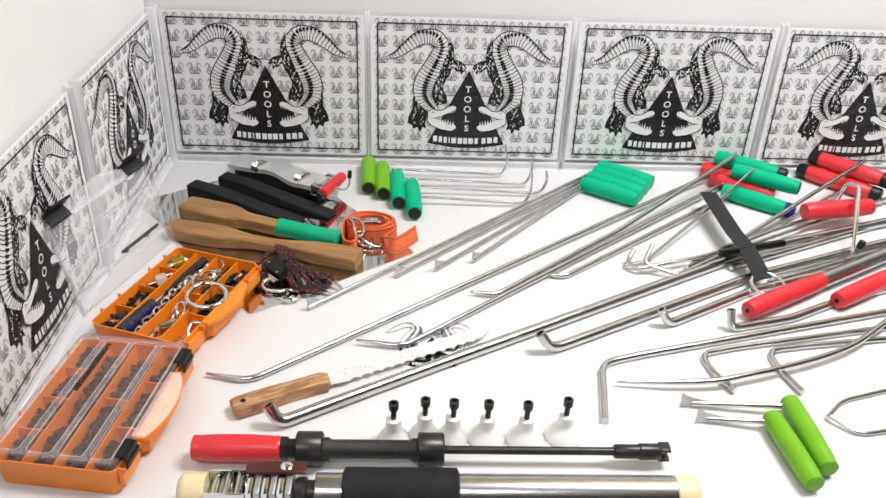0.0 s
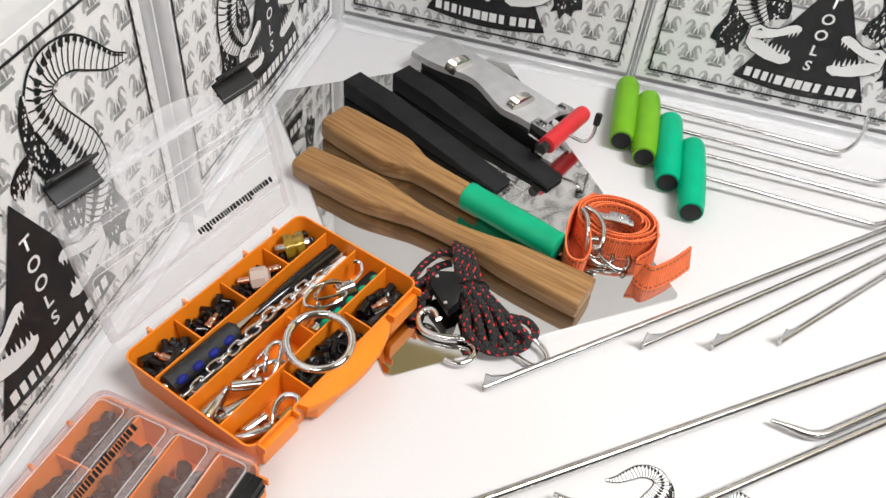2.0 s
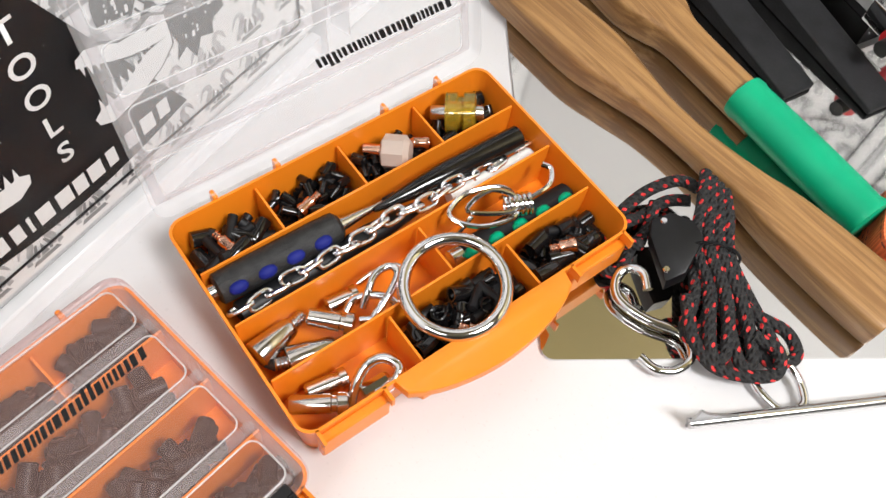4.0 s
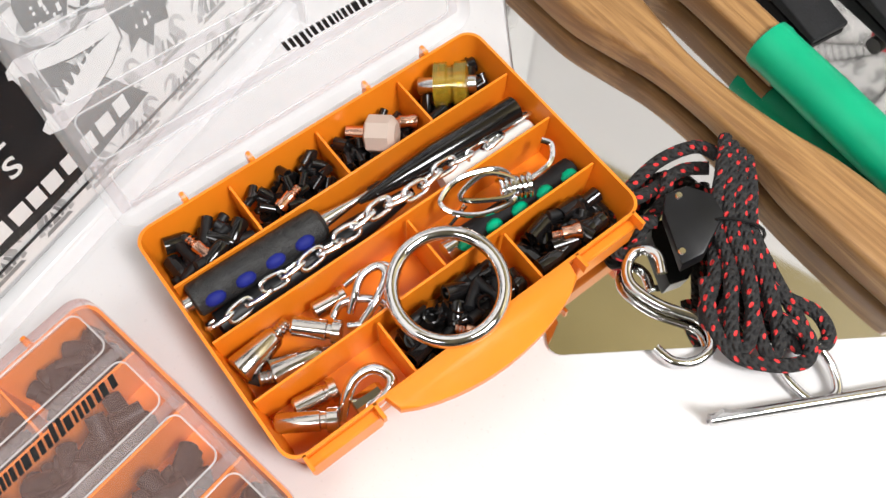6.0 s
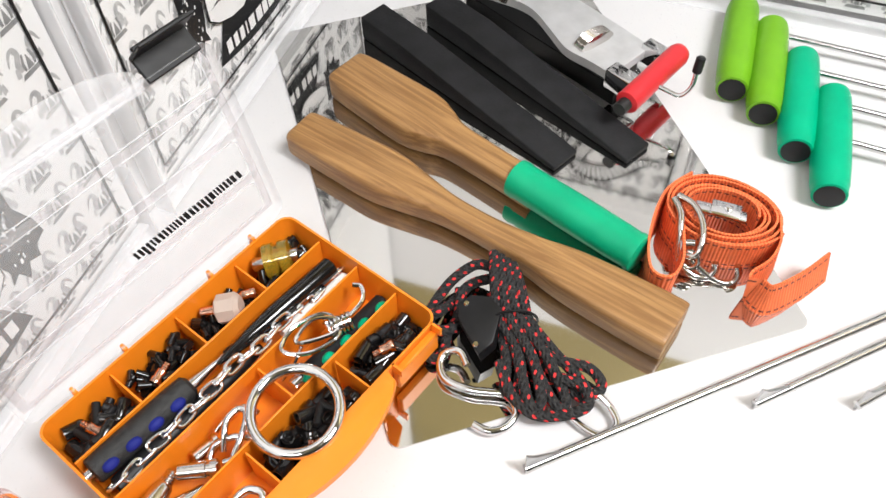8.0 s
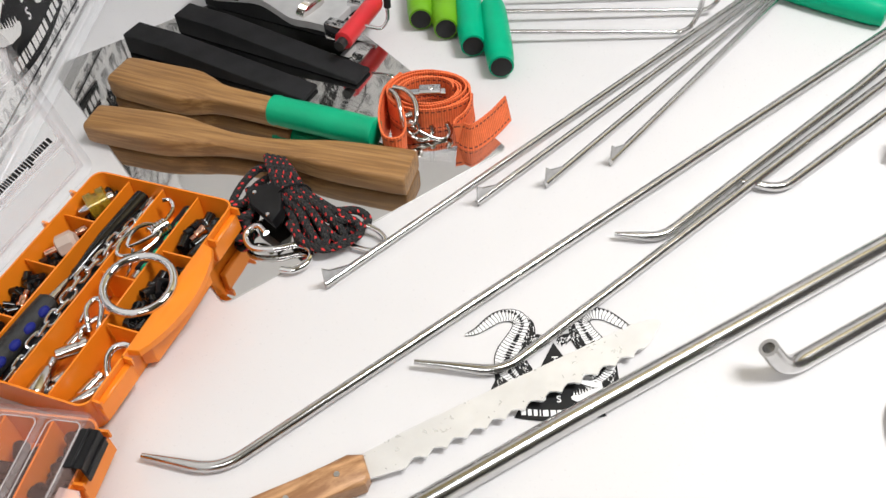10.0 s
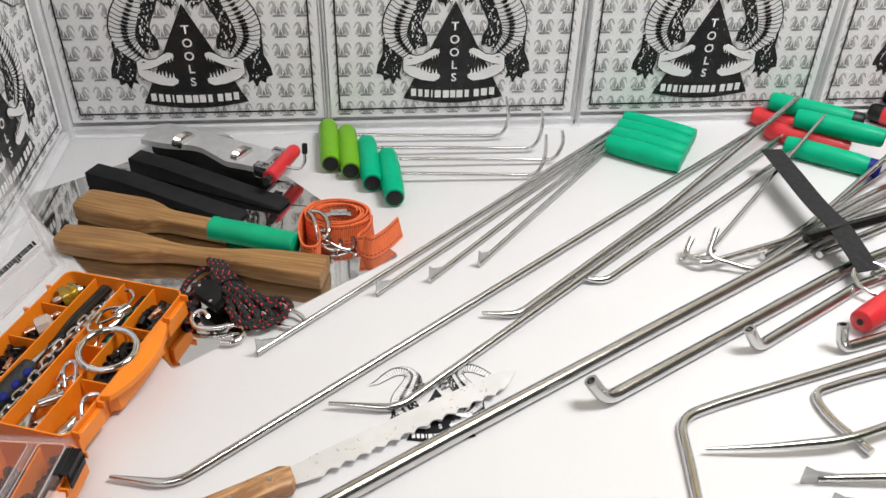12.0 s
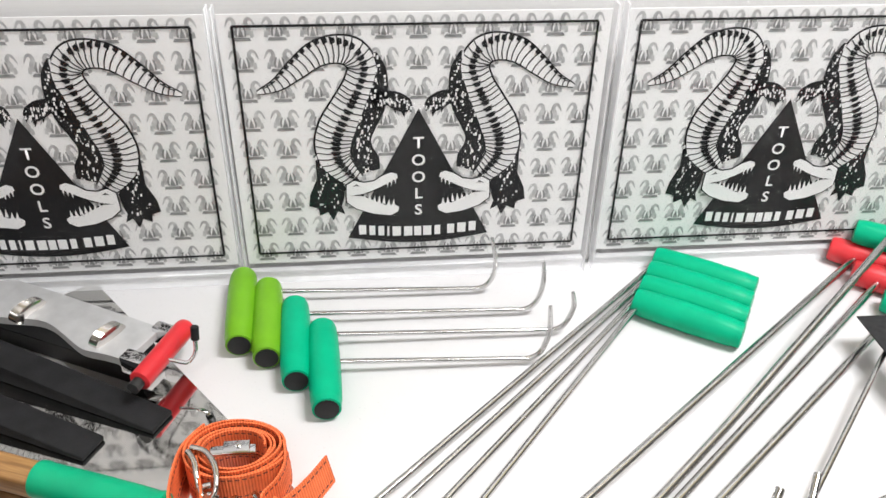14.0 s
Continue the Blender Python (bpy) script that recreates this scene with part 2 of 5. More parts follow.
# ---- building helpers ----
def obj(name, bm, material, smooth=None):
    me = bpy.data.meshes.new(name)
    bmesh.ops.recalc_face_normals(bm, faces=bm.faces[:])
    bm.to_mesh(me)
    bm.free()
    for mm in material if isinstance(material, (list, tuple)) else (material,):
        me.materials.append(mm)
    if smooth is not None:
        me.polygons.foreach_set("use_smooth", [True] * len(me.polygons))
        me.set_sharp_from_angle(angle=radians(smooth))
    return new(name, me)


def part(name, bm, material, parent, label="", smooth=40):
    o = obj(name, bm, material, smooth)
    o.parent = parent
    if label:
        o["label"] = label
    return o


def thing(name, m, label, category, group="", kind=""):
    o = new(name)
    o.empty_display_size = 0.02
    o.matrix_basis = m
    return tagged(o, label, category, group, kind)


def xform(bm, m):
    bmesh.ops.transform(bm, matrix=m, verts=bm.verts[:])
    return bm


def join(*bms):
    out = bms[0]
    for b in bms[1:]:
        me = bpy.data.meshes.new("t")
        b.to_mesh(me)
        b.free()
        out.from_mesh(me)
        bpy.data.meshes.remove(me)
    return out


def box(x0, y0, z0, x1, y1, z1, bevel=0.0, seg=2):
    bm = bmesh.new()
    bmesh.ops.create_cube(bm, size=1.0)
    for v in bm.verts:
        v.co = ((x0 + x1) / 2 + v.co.x * (x1 - x0), (y0 + y1) / 2 + v.co.y * (y1 - y0), (z0 + z1) / 2 + v.co.z * (z1 - z0))
    if bevel:
        bmesh.ops.bevel(bm, geom=bm.edges[:], offset=bevel, segments=seg, affect="EDGES", profile=0.5)
    return bm


def lathe(profile, seg=24, caps=True):
    """Turned round the x axis; profile: (x, radius) pairs."""
    bm = bmesh.new()
    rings = []
    for x, r in profile:
        rings.append([bm.verts.new((x, r * math.cos(2 * math.pi * k / seg), r * math.sin(2 * math.pi * k / seg))) for k in range(seg)])
    for a, b in zip(rings, rings[1:]):
        for k in range(seg):
            bm.faces.new((a[k], a[(k + 1) % seg], b[(k + 1) % seg], b[k]))
    if caps:
        bm.faces.new(rings[0][::-1])
        bm.faces.new(rings[-1])
    return bm


def rounded(points, r=0.01, n=6):
    """A path with its corners rounded off by arcs of about r."""
    pts = [Vector(p) for p in points]
    out = [pts[0]]
    for a, b, c in zip(pts, pts[1:], pts[2:]):
        cut = min(r, (a - b).length * 0.48, (c - b).length * 0.48)
        p, q = b + (a - b).normalized() * cut, b + (c - b).normalized() * cut
        for k in range(n + 1):
            t = k / n
            out.append((1 - t) ** 2 * p + 2 * t * (1 - t) * b + t * t * q)
    out.append(pts[-1])
    return out


def spline(points, n=8, closed=False):
    """A smooth path through the points."""
    p = [Vector(q) for q in points]
    out = []
    m = len(p)
    for i in range(m if closed else m - 1):
        if closed:
            a, b, c, d = p[i - 1], p[i], p[(i + 1) % m], p[(i + 2) % m]
        else:
            a, b, c, d = p[max(i - 1, 0)], p[i], p[i + 1], p[min(i + 2, m - 1)]
        for k in range(n):
            t = k / n
            out.append(0.5 * (2 * b + (c - a) * t + (2 * a - 5 * b + 4 * c - d) * t * t + (3 * b - a - 3 * c + d) * t ** 3))
    if not closed:
        out.append(p[-1])
    return out


def sweep(path, radius, seg=10, closed=False, flat=1.0, hollow=False):
    """A round bar along a path; radius: a number or a function of 0..1. flat squashes it in height."""
    bm = bmesh.new()
    n = len(path)
    up = Vector((0, 0, 1))
    rings = []
    side = None
    for i, p in enumerate(path):
        a = path[i - 1] if i or closed else p
        b = path[(i + 1) % n] if i < n - 1 or closed else p
        d = (b - a).normalized()
        if side is None:
            side = d.cross(up)
            if side.length < 0.05:
                side = d.cross(Vector((0, 1, 0)))
        side = (side - d * side.dot(d)).normalized()
        top = side.cross(d)
        r = radius(i / max(1, n - 1)) if callable(radius) else radius
        rings.append([bm.verts.new(p + side * r * math.cos(2 * math.pi * k / seg) + top * r * flat * math.sin(2 * math.pi * k / seg)) for k in range(seg)])
    pairs = list(zip(rings, rings[1:]))
    if closed:
        pairs.append((rings[-1], rings[0]))
    for a, b in pairs:
        for k in range(seg):
            bm.faces.new((a[k], a[(k + 1) % seg], b[(k + 1) % seg], b[k]))
    if not closed:
        if hollow:
            # an open mouth: the bore goes in a little way
            r0 = radius(0) if callable(radius) else radius
            d = (path[1] - path[0]).normalized()
            inner = [bm.verts.new(path[0] + (v.co - path[0]) * 0.62) for v in rings[0]]
            deep = [bm.verts.new(v.co + d * r0 * 1.6) for v in inner]
            for k in range(seg):
                j = (k + 1) % seg
                bm.faces.new((rings[0][k], inner[k], inner[j], rings[0][j]))
                bm.faces.new((inner[k], deep[k], deep[j], inner[j]))
            bm.faces.new(deep)
        else:
            bm.faces.new(rings[0][::-1])
        bm.faces.new(rings[-1])
    return bm


def prism(outline, z0, z1, bevel=0.0):
    """A flat outline pulled up from z0 to z1."""
    bm = bmesh.new()
    lo = [bm.verts.new((x, y, z0)) for x, y in outline]
    hi = [bm.verts.new((x, y, z1)) for x, y in outline]
    n = len(lo)
    bm.faces.new(lo[::-1])
    top = bm.faces.new(hi)
    for k in range(n):
        bm.faces.new((lo[k], lo[(k + 1) % n], hi[(k + 1) % n], hi[k]))
    if bevel:
        bmesh.ops.bevel(bm, geom=list(top.edges), offset=bevel, segments=2, affect="EDGES", profile=0.5)
    return bm


def along(ax, ay, bx, by, z=0.0):
    """A pose at (ax, ay, z) whose x axis points to (bx, by)."""
    return pose(ax, ay, z, 0, 0, math.degrees(math.atan2(by - ay, bx - ax)))


# ---- room and table ----
def slab(name, b, material, label, category="wall"):
    return tagged(obj(name, b, material), label, category, kind="structure")


WX, WY = -0.302, 1.412
slab("wall_north", box(WX - 0.1, WY, -0.75, 2.5, WY + 0.1, 0.54), M_WALL, "white painted wall behind the poster stands")
# Unseen upper wall, toned ochre to give the mirror plate's gold reflection.
slab("wall_north_upper", box(WX - 0.1, WY + 0.004, 0.543, 2.5, WY + 0.1, 1.75), M_OCHRE, "unseen ochre wall above the white panel, reflected in the mirror sheet")
slab("wall_west", box(WX - 0.1, -1.9, -0.75, WX, WY - 0.003, 1.75), M_WALL, "white painted side wall beside the table")
# East and south walls and the ceiling are unseen, dark to shape reflections.
slab("unseen_wall_east", box(2.503, -1.9, -0.75, 2.6, WY + 0.1, 1.75), M_DARKWALL, "unseen dark wall closing the room for the reflections")
slab("unseen_wall_south", box(WX - 0.1, -2.0, -0.75, 2.6, -1.903, 1.75), M_DARKWALL, "unseen dark wall closing the room for the reflections")
slab("floor", box(WX - 0.1, -2.0, -0.85, 2.6, WY + 0.1, -0.753), M_FLOOR, "brown vinyl floor of the room", "floor")
slab("ceiling", box(WX - 0.1, -2.0, 1.753, 2.6, WY + 0.1, 1.85), M_CEIL, "unseen beige ceiling closing the room for the reflections", "ceiling")

table = thing("table", pose(0, 0, 0), "wide white laminate worktop table against the wall", "table")
part("tabletop", box(WX + 0.002, 0.50, -0.03, 2.2, WY - 0.002, 0, 0.002), M_TABLE, table, "smooth white laminate top")
for lx, ly in ((-0.25, 0.56), (2.1, 0.56), (-0.25, 1.35), (2.1, 1.35)):
    part("leg", box(lx - 0.025, ly - 0.025, -0.75, lx + 0.025, ly + 0.025, -0.03, 0.003), M_BRUSHED, table)

# Unseen housings, added around the two lamps.
for lx, ly in ((0.95, 0.90), (-0.02, -0.35)):
    lamp = thing("ceiling_lamp", pose(lx, ly, 1.75), "unseen rectangular white ceiling lamp panel", "lamp", "ceiling lamps")
    part("frame", join(box(-0.48, -0.28, -0.06, 0.48, -0.255, 0, 0.002), box(-0.48, 0.255, -0.06, 0.48, 0.28, 0, 0.002),
                       box(-0.48, -0.255, -0.06, -0.455, 0.255, 0, 0.002), box(0.455, -0.255, -0.06, 0.48, 0.255, 0, 0.002)), M_WALL, lamp)
    part("tray", box(-0.455, -0.255, -0.02, 0.455, 0.255, -0.002), M_NYLON, lamp)


# ---- poster stands: flat printed emblem of plain shapes ----
def flat_poly(bm, pts, y):
    bm.faces.new([bm.verts.new((x, y, z)) for x, z in pts])


def ribbon_frame(pts, n=10):
    """Centre, normal and half width along a curved tapering band."""
    path = spline([(x, 0, z) for x, z, _ in pts], n)
    wid = [w for _, _, w in pts]
    out = []
    for i, p in enumerate(path):
        a, b = path[max(i - 1, 0)], path[min(i + 1, len(path) - 1)]
        d = (b - a).normalized()
        s = i / n
        k = min(int(s), len(wid) - 2)
        w = wid[k] + (wid[k + 1] - wid[k]) * (s - k)
        out.append((p.x, p.z, -d.z, d.x, w))
    return out


def strip(bm, fr, lo, hi, y):
    """The part of the band between the sideways shares lo and hi."""
    for a, b in zip(fr, fr[1:]):
        q = [(a, lo), (a, hi), (b, hi), (b, lo)]
        bm.faces.new([bm.verts.new((f[0] + f[2] * f[4] * s, y, f[1] + f[3] * f[4] * s)) for f, s in q])


# one curled band, mirrored for the other side; (x, height, half width) from the emblem's middle line, in metres
BAND = [(-0.1271, 0.1534, 0.0010), (-0.1109, 0.1601, 0.0050), (-0.0956, 0.1722, 0.0081), (-0.0802, 0.1838, 0.0100), (-0.0646, 0.188, 0.0112), (-0.0515, 0.185, 0.0119), (-0.0445, 0.1735, 0.0114),
        (-0.0488, 0.1577, 0.0116), (-0.0574, 0.1398, 0.0137), (-0.0657, 0.1229, 0.0157), (-0.0703, 0.108, 0.0154), (-0.0693, 0.0926, 0.0137), (-0.0614, 0.0804, 0.0106), (-0.0523, 0.071, 0.0072)]
SIDE = [(-0.0356, 0.1847, 0.0013), (-0.0316, 0.1709, 0.0050), (-0.0317, 0.1559, 0.0065), (-0.0364, 0.1393, 0.0085), (-0.0425, 0.1247, 0.0077), (-0.0472, 0.1124, 0.0073), (-0.0472, 0.1012, 0.0084), (-0.0429, 0.0902, 0.0095), (-0.040, 0.0802, 0.0066)]
ARM = [(-0.0376, 0.1427, 0.0066), (-0.0261, 0.1463, 0.0052), (-0.0183, 0.1441, 0.0066), (-0.0115, 0.1401, 0.0062), (-0.007, 0.1366, 0.0024)]
LEG = [(-0.0852, 0.1074), (-0.0798, 0.0904), (-0.0675, 0.0742), (-0.0622, 0.066), (-0.0638, 0.0542), (-0.0661, 0.0471), (-0.0636, 0.0387), (-0.0697, 0.0420), (-0.0738, 0.0324), (-0.0782, 0.0414), (-0.0853, 0.0380), (-0.0862, 0.0455), (-0.0940, 0.0480), (-0.0924, 0.059), (-0.0856, 0.0748), (-0.0859, 0.0906)]
LEG_SPOTS = [(-0.083, 0.098, 0.003), (-0.078, 0.078, 0.007), (-0.077, 0.062, 0.012), (-0.078, 0.047, 0.010)]
SNOUT = [(-0.0617, 0.0579), (-0.0611, 0.0687), (-0.0547, 0.0727), (-0.0466, 0.0703), (-0.0379, 0.0716), (-0.0305, 0.0767), (-0.0232, 0.0796), (-0.0185, 0.0779), (-0.0176, 0.0741), (-0.0234, 0.0711), (-0.0323, 0.066), (-0.0407, 0.062), (-0.048, 0.0596), (-0.0539, 0.0587)]
JAW = [(-0.0617, 0.0579), (-0.0615, 0.0519), (-0.0535, 0.045), (-0.0391, 0.0394), (-0.0243, 0.0372), (-0.0178, 0.0408), (-0.0167, 0.0452), (-0.0201, 0.0476), (-0.029, 0.0479), (-0.0386, 0.0527), (-0.0481, 0.0574), (-0.0553, 0.0588)]


def letter(ch, size, z, depth):
    """One printed capital as a flat mesh standing in the x-z plane."""
    cu = bpy.data.curves.new("t", "FONT")
    cu.body, cu.size, cu.align_x, cu.resolution_u, cu.offset = ch, size, "CENTER", 4, size * 0.018
    o = bpy.data.objects.new("t", cu)
    me = bpy.data.meshes.new_from_object(o)
    me.transform(Matrix(((1, 0, 0, 0), (0, 0, -1, depth), (0, 1, 0, z), (0, 0, 0, 1))))
    bpy.data.objects.remove(o)
    return me


def outline(bm, pts, w, y):
    """A thin line along a closed outline."""
    for (ax, az), (bx, bz) in zip(pts, pts[1:] + pts[:1]):
        dx, dz = bx - ax, bz - az
        n = math.hypot(dx, dz)
        ox, oz, ex, ez = -dz / n * w, dx / n * w, dx / n * w * 0.6, dz / n * w * 0.6
        flat_poly(bm, [(ax - ox - ex, az - oz - ez), (bx - ox + ex, bz - oz + ez), (bx + ox + ex, bz + oz + ez), (ax + ox - ex, az + oz - ez)], y)


def emblem():
    """Three layers of ink: black below, white on it, black lines on top."""
    low, mid, top, heads = bmesh.new(), bmesh.new(), bmesh.new(), bmesh.new()
    rnd = random.Random(5)
    for s in (1, -1):
        def fr(b, grow=0.0):
            return ribbon_frame([(x * s, z, w + grow) for x, z, w in b])
        for b in (SIDE, ARM):
            strip(low, fr(b, 0.0010), -1, 1, -0.0006)
        flat_poly(low, [(x * s, z) for x, z in LEG], -0.0005)
        for cx, cz in ((-0.006, 0.1330), (-0.0115, 0.1290), (-0.0185, 0.1325)):
            flat_poly(low, [(cx * s, cz), ((cx - 0.0045) * s, cz + 0.0085), ((cx + 0.0010) * s, cz + 0.0075)], -0.0007)
        for b in (SIDE, ARM, LEG_SPOTS):
            f = fr(b)
            for q in f[2::2]:
                for _ in range(2 if q[4] > 0.004 else 1):
                    u = rnd.uniform(-0.82, 0.82)
                    cx, cz, r, e = q[0] + q[2] * q[4] * u, q[1] + q[3] * q[4] * u, rnd.uniform(0.0004, 0.0010), rnd.uniform(0.8, 2.0)
                    flat_poly(mid, [(cx - r, cz - r * e), (cx + r * 0.8, cz - r * e * 1.2), (cx + r, cz + r * e), (cx - r * 0.6, cz + r * e * 1.1)], -0.0010)
        f = fr(BAND)
        strip(low, fr(BAND, 0.0009), -1, 1, -0.0008)
        strip(mid, f, -0.95, 0.95, -0.0012)
        # ribs across the band, and plates that wander from its outer edge to its middle
        gap = 0.0
        for i in range(2, len(f) - 3):
            a, b = f[i], f[i + 1]
            gap += math.hypot(b[0] - a[0], b[1] - a[1])
            if gap < 0.0040:
                continue
            gap = 0.0
            dx, dz = b[0] - a[0], b[1] - a[1]
            n = math.hypot(dx, dz)
            dx, dz, w = dx / n, dz / n, a[4] * 0.95
            t, bow = 0.00050, a[4] * 0.16
            for u0, u1 in ((-1, -0.4), (-0.4, 0.4), (0.4, 1)):
                q = []
                for u, e in ((u0, -1), (u1, -1), (u1, 1), (u0, 1)):
                    k = bow * (1 - u * u) + e * t
                    q.append((a[0] + a[2] * w * u + dx * k, a[1] + a[3] * w * u + dz * k))
                flat_poly(top, q, -0.0016)
            share = i / len(f)
            off = (0.86 if share < 0.25 else max(0.16, 0.86 - (share - 0.25) * 4.2)) * a[4] * s
            hw = a[4] * (0.24 if share < 0.25 else 0.30)
            ln = 0.0040
            flat_poly(top, [(a[0] + a[2] * (off - hw), a[1] + a[3] * (off - hw)), (a[0] + a[2] * (off + hw), a[1] + a[3] * (off + hw)),
                            (a[0] + a[2] * (off + hw * 0.55) + dx * ln, a[1] + a[3] * (off + hw * 0.55) + dz * ln), (a[0] + a[2] * (off - hw * 0.55) + dx * ln, a[1] + a[3] * (off - hw * 0.55) + dz * ln)], -0.0018)
        for b in (JAW, SNOUT):
            p = [(x * s, z) for x, z in b]
            flat_poly(heads, p, -0.0026)
            outline(top, p, 0.0011, -0.0022)
        flat_poly(heads, [(-0.0612 * s, 0.0565), (-0.0608 * s, 0.0600), (-0.0560 * s, 0.0592), (-0.0562 * s, 0.0575)], -0.0027)
        for k in range(8):
            x, z = (-0.0505 + k * 0.0041) * s, 0.0570 - k * 0.00118
            flat_poly(heads, [(x - 0.0015, z - 0.002), (x + 0.0015, z - 0.002), (x + 0.0006 * s, z + 0.0042 + 0.0012 * (k % 3))], -0.0028)
        for k in range(3):
            x, z = (-0.0265 + k * 0.0033) * s, 0.0700 + k * 0.0016
            flat_poly(heads, [(x + 0.0011, z + 0.001), (x - 0.0011, z + 0.001), (x, z - 0.0050)], -0.0028)
    # slits of the eyes and mouth corners
    lids = bmesh.new()
    for s in (1, -1):
        flat_poly(lids, [(-0.0562 * s, 0.0668), (-0.0528 * s, 0.0695), (-0.0500 * s, 0.0672), (-0.0530 * s, 0.0677)], -0.0030)
        flat_poly(lids, [(-0.0590 * s, 0.0583), (-0.0460 * s, 0.0592), (-0.0470 * s, 0.0580)], -0.0030)
    top = join(top, lids)
    # triangle with a bowed foot
    arc = [(-0.062 + 0.124 * k / 16, 0.0145 - 0.0075 * math.sin(math.pi * k / 16)) for k in range(17)]
    flat_poly(low, arc + [(0.0, 0.1369)], -0.0011)
    # the word down the middle, and the name as plain bars
    for k in range(5):
        mid.from_mesh(letter("TOOLS"[k], 0.0146, 0.1018 - k * 0.0162, -0.0024))
    for x0, x1 in ((-0.047, -0.041), (-0.039, -0.034), (-0.032, -0.027), (-0.025, -0.023), (-0.021, -0.014), (-0.012, -0.005), (-0.004, 0.002), (0.003, 0.010), (0.012, 0.017), (0.022, 0.028), (0.030, 0.037), (0.039, 0.045)):
        x0, x1 = x0 * 1.13 + 0.0008, x1 * 1.13 + 0.0003
        zb = 0.0150 + 0.0036 * ((x0 + x1) / 0.105) ** 2
        flat_poly(mid, [(x0, zb), (x1, zb), (x1, zb + 0.0098), (x0, zb + 0.0098)], -0.0024)
    return low, mid, top, heads


def motif_sheet(w, h):
    """The faint repeated ground pattern: small horned bells in two greys."""
    pale, dark = bmesh.new(), bmesh.new()
    horn = ((0.0050, 0.0045, 0.0012), (0.0062, 0.0090, 0.0017), (0.0042, 0.0135, 0.0016), (0.0060, 0.0172, 0.0014), (0.0088, 0.0160, 0.0010), (0.0112, 0.0108, 0.0003))
    body = ((0.0032, 0.0034, 0.0007), (0.0036, 0.0075, 0.0009), (0.0022, 0.0120, 0.0006))
    for r in range(9):
        for c in range(11):
            cx, cz = -w / 2 + 0.0145 + c * (w - 0.029) / 10, 0.0035 + r * (h - 0.024) / 8
            for s in (1, -1):
                strip(pale, ribbon_frame([(cx + x * s, cz + z, hw) for x, z, hw in horn], 3), -1, 1, -0.0002)
                strip(dark, ribbon_frame([(cx + x * s, cz + z, hw) for x, z, hw in body], 2), -1, 1, -0.0003)
                flat_poly(pale, [(cx + x * s, cz + z) for x, z in ((0.0070, 0.0022), (0.0098, 0.0030), (0.0090, 0.0080), (0.0066, 0.0070))], -0.0002)
            flat_poly(dark, [(cx - 0.0074, cz), (cx + 0.0074, cz), (cx + 0.0060, cz + 0.0026), (cx - 0.0060, cz + 0.0026)], -0.0003)
            flat_poly(dark, [(cx - 0.0022, cz + 0.0030), (cx + 0.0022, cz + 0.0030), (cx, cz + 0.0112)], -0.0003)
    return pale, dark


def poster_stand(m, w=0.306):
    t = thing("poster_stand", m, "clear acrylic stand with a black and white printed poster", "poster stand", "poster stands along the walls")
    h, z0 = 0.226, 0.020
    part("poster", box(-w / 2 + 0.0016, 0, z0, w / 2 - 0.0016, 0.0012, z0 + h), M_PAPER, t, "white paper poster", smooth=None)
    pale, dark = motif_sheet(w - 0.008, h)
    part("ground_pattern", xform(pale, pose(0, 0, z0)), M_GREYINK, t, "faint grey repeated print", smooth=None)["kind"] = "stuff"
    part("ground_pattern", xform(dark, pose(0, 0, z0)), M_MIDINK, t, "grey repeated print", smooth=None)["kind"] = "stuff"
    bw, b0, b1, e = 0.1405, 0.031, 0.237, 0.0010
    fr = bmesh.new()
    for x0, x1, y0, y1 in ((-bw, bw, b1 - e, b1 + e), (-bw, bw, b0 - e, b0 + e), (-bw - e, -bw + e, b0, b1), (bw - e, bw + e, b0, b1)):
        flat_poly(fr, [(x0, y0), (x1, y0), (x1, y1), (x0, y1)], -0.0009)
    part("border_line", fr, M_INK, t, smooth=None)
    low, mid, top, heads = emblem()
    up = pose(0, 0, 0.030)
    part("emblem_ground", xform(low, up), M_INK, t, "black emblem of plain curved shapes", smooth=None)
    part("emblem_white_print", xform(mid, up), M_WHITEINK, t, smooth=None)["kind"] = "stuff"
    part("emblem_drawing", xform(top, up), M_INK, t, smooth=None)["kind"] = "stuff"
    part("emblem_head_print", xform(heads, up), M_WHITEINK, t, smooth=None)["kind"] = "stuff"
    g = part("acrylic_front", box(-w / 2, -0.0075, 0.001, w / 2, -0.0045, 0.252, 0.0006, 1), M_ACRYL, t, "clear acrylic sheet", smooth=None)
    g.visible_shadow = False
    part("acrylic_back", box(-w / 2, 0.003, 0.001, w / 2, 0.006, 0.252, 0.0006, 1), M_ACRYL, t, smooth=None).visible_shadow = False
    part("foot", box(-w / 2, -0.0045, 0.0005, w / 2, 0.003, 0.014, 0.001, 1), M_PALE_EDGE, t, "clear acrylic foot, paled to catch the light").visible_shadow = False
    for sx in (-1, 1):
        part("acrylic_edge", box(sx * (w / 2 + 0.0008) - 0.0008, -0.0078, 0.001, sx * (w / 2 + 0.0008) + 0.0008, 0.0062, 0.252, 0.0004, 1), M_PALE_EDGE, t, "acrylic edge strip with its brightness in the colour").visible_shadow = False
    return t


stand = poster_stand(pose(-0.128, 1.396, 0))
for x in (0.184, 0.500, 0.815, 1.13):
    copy_thing(stand, pose(x, 1.396, 0))
for y in (1.232, 0.905, 0.578):
    copy_thing(stand, pose(-0.289, y, 0, 0, 0, 90))


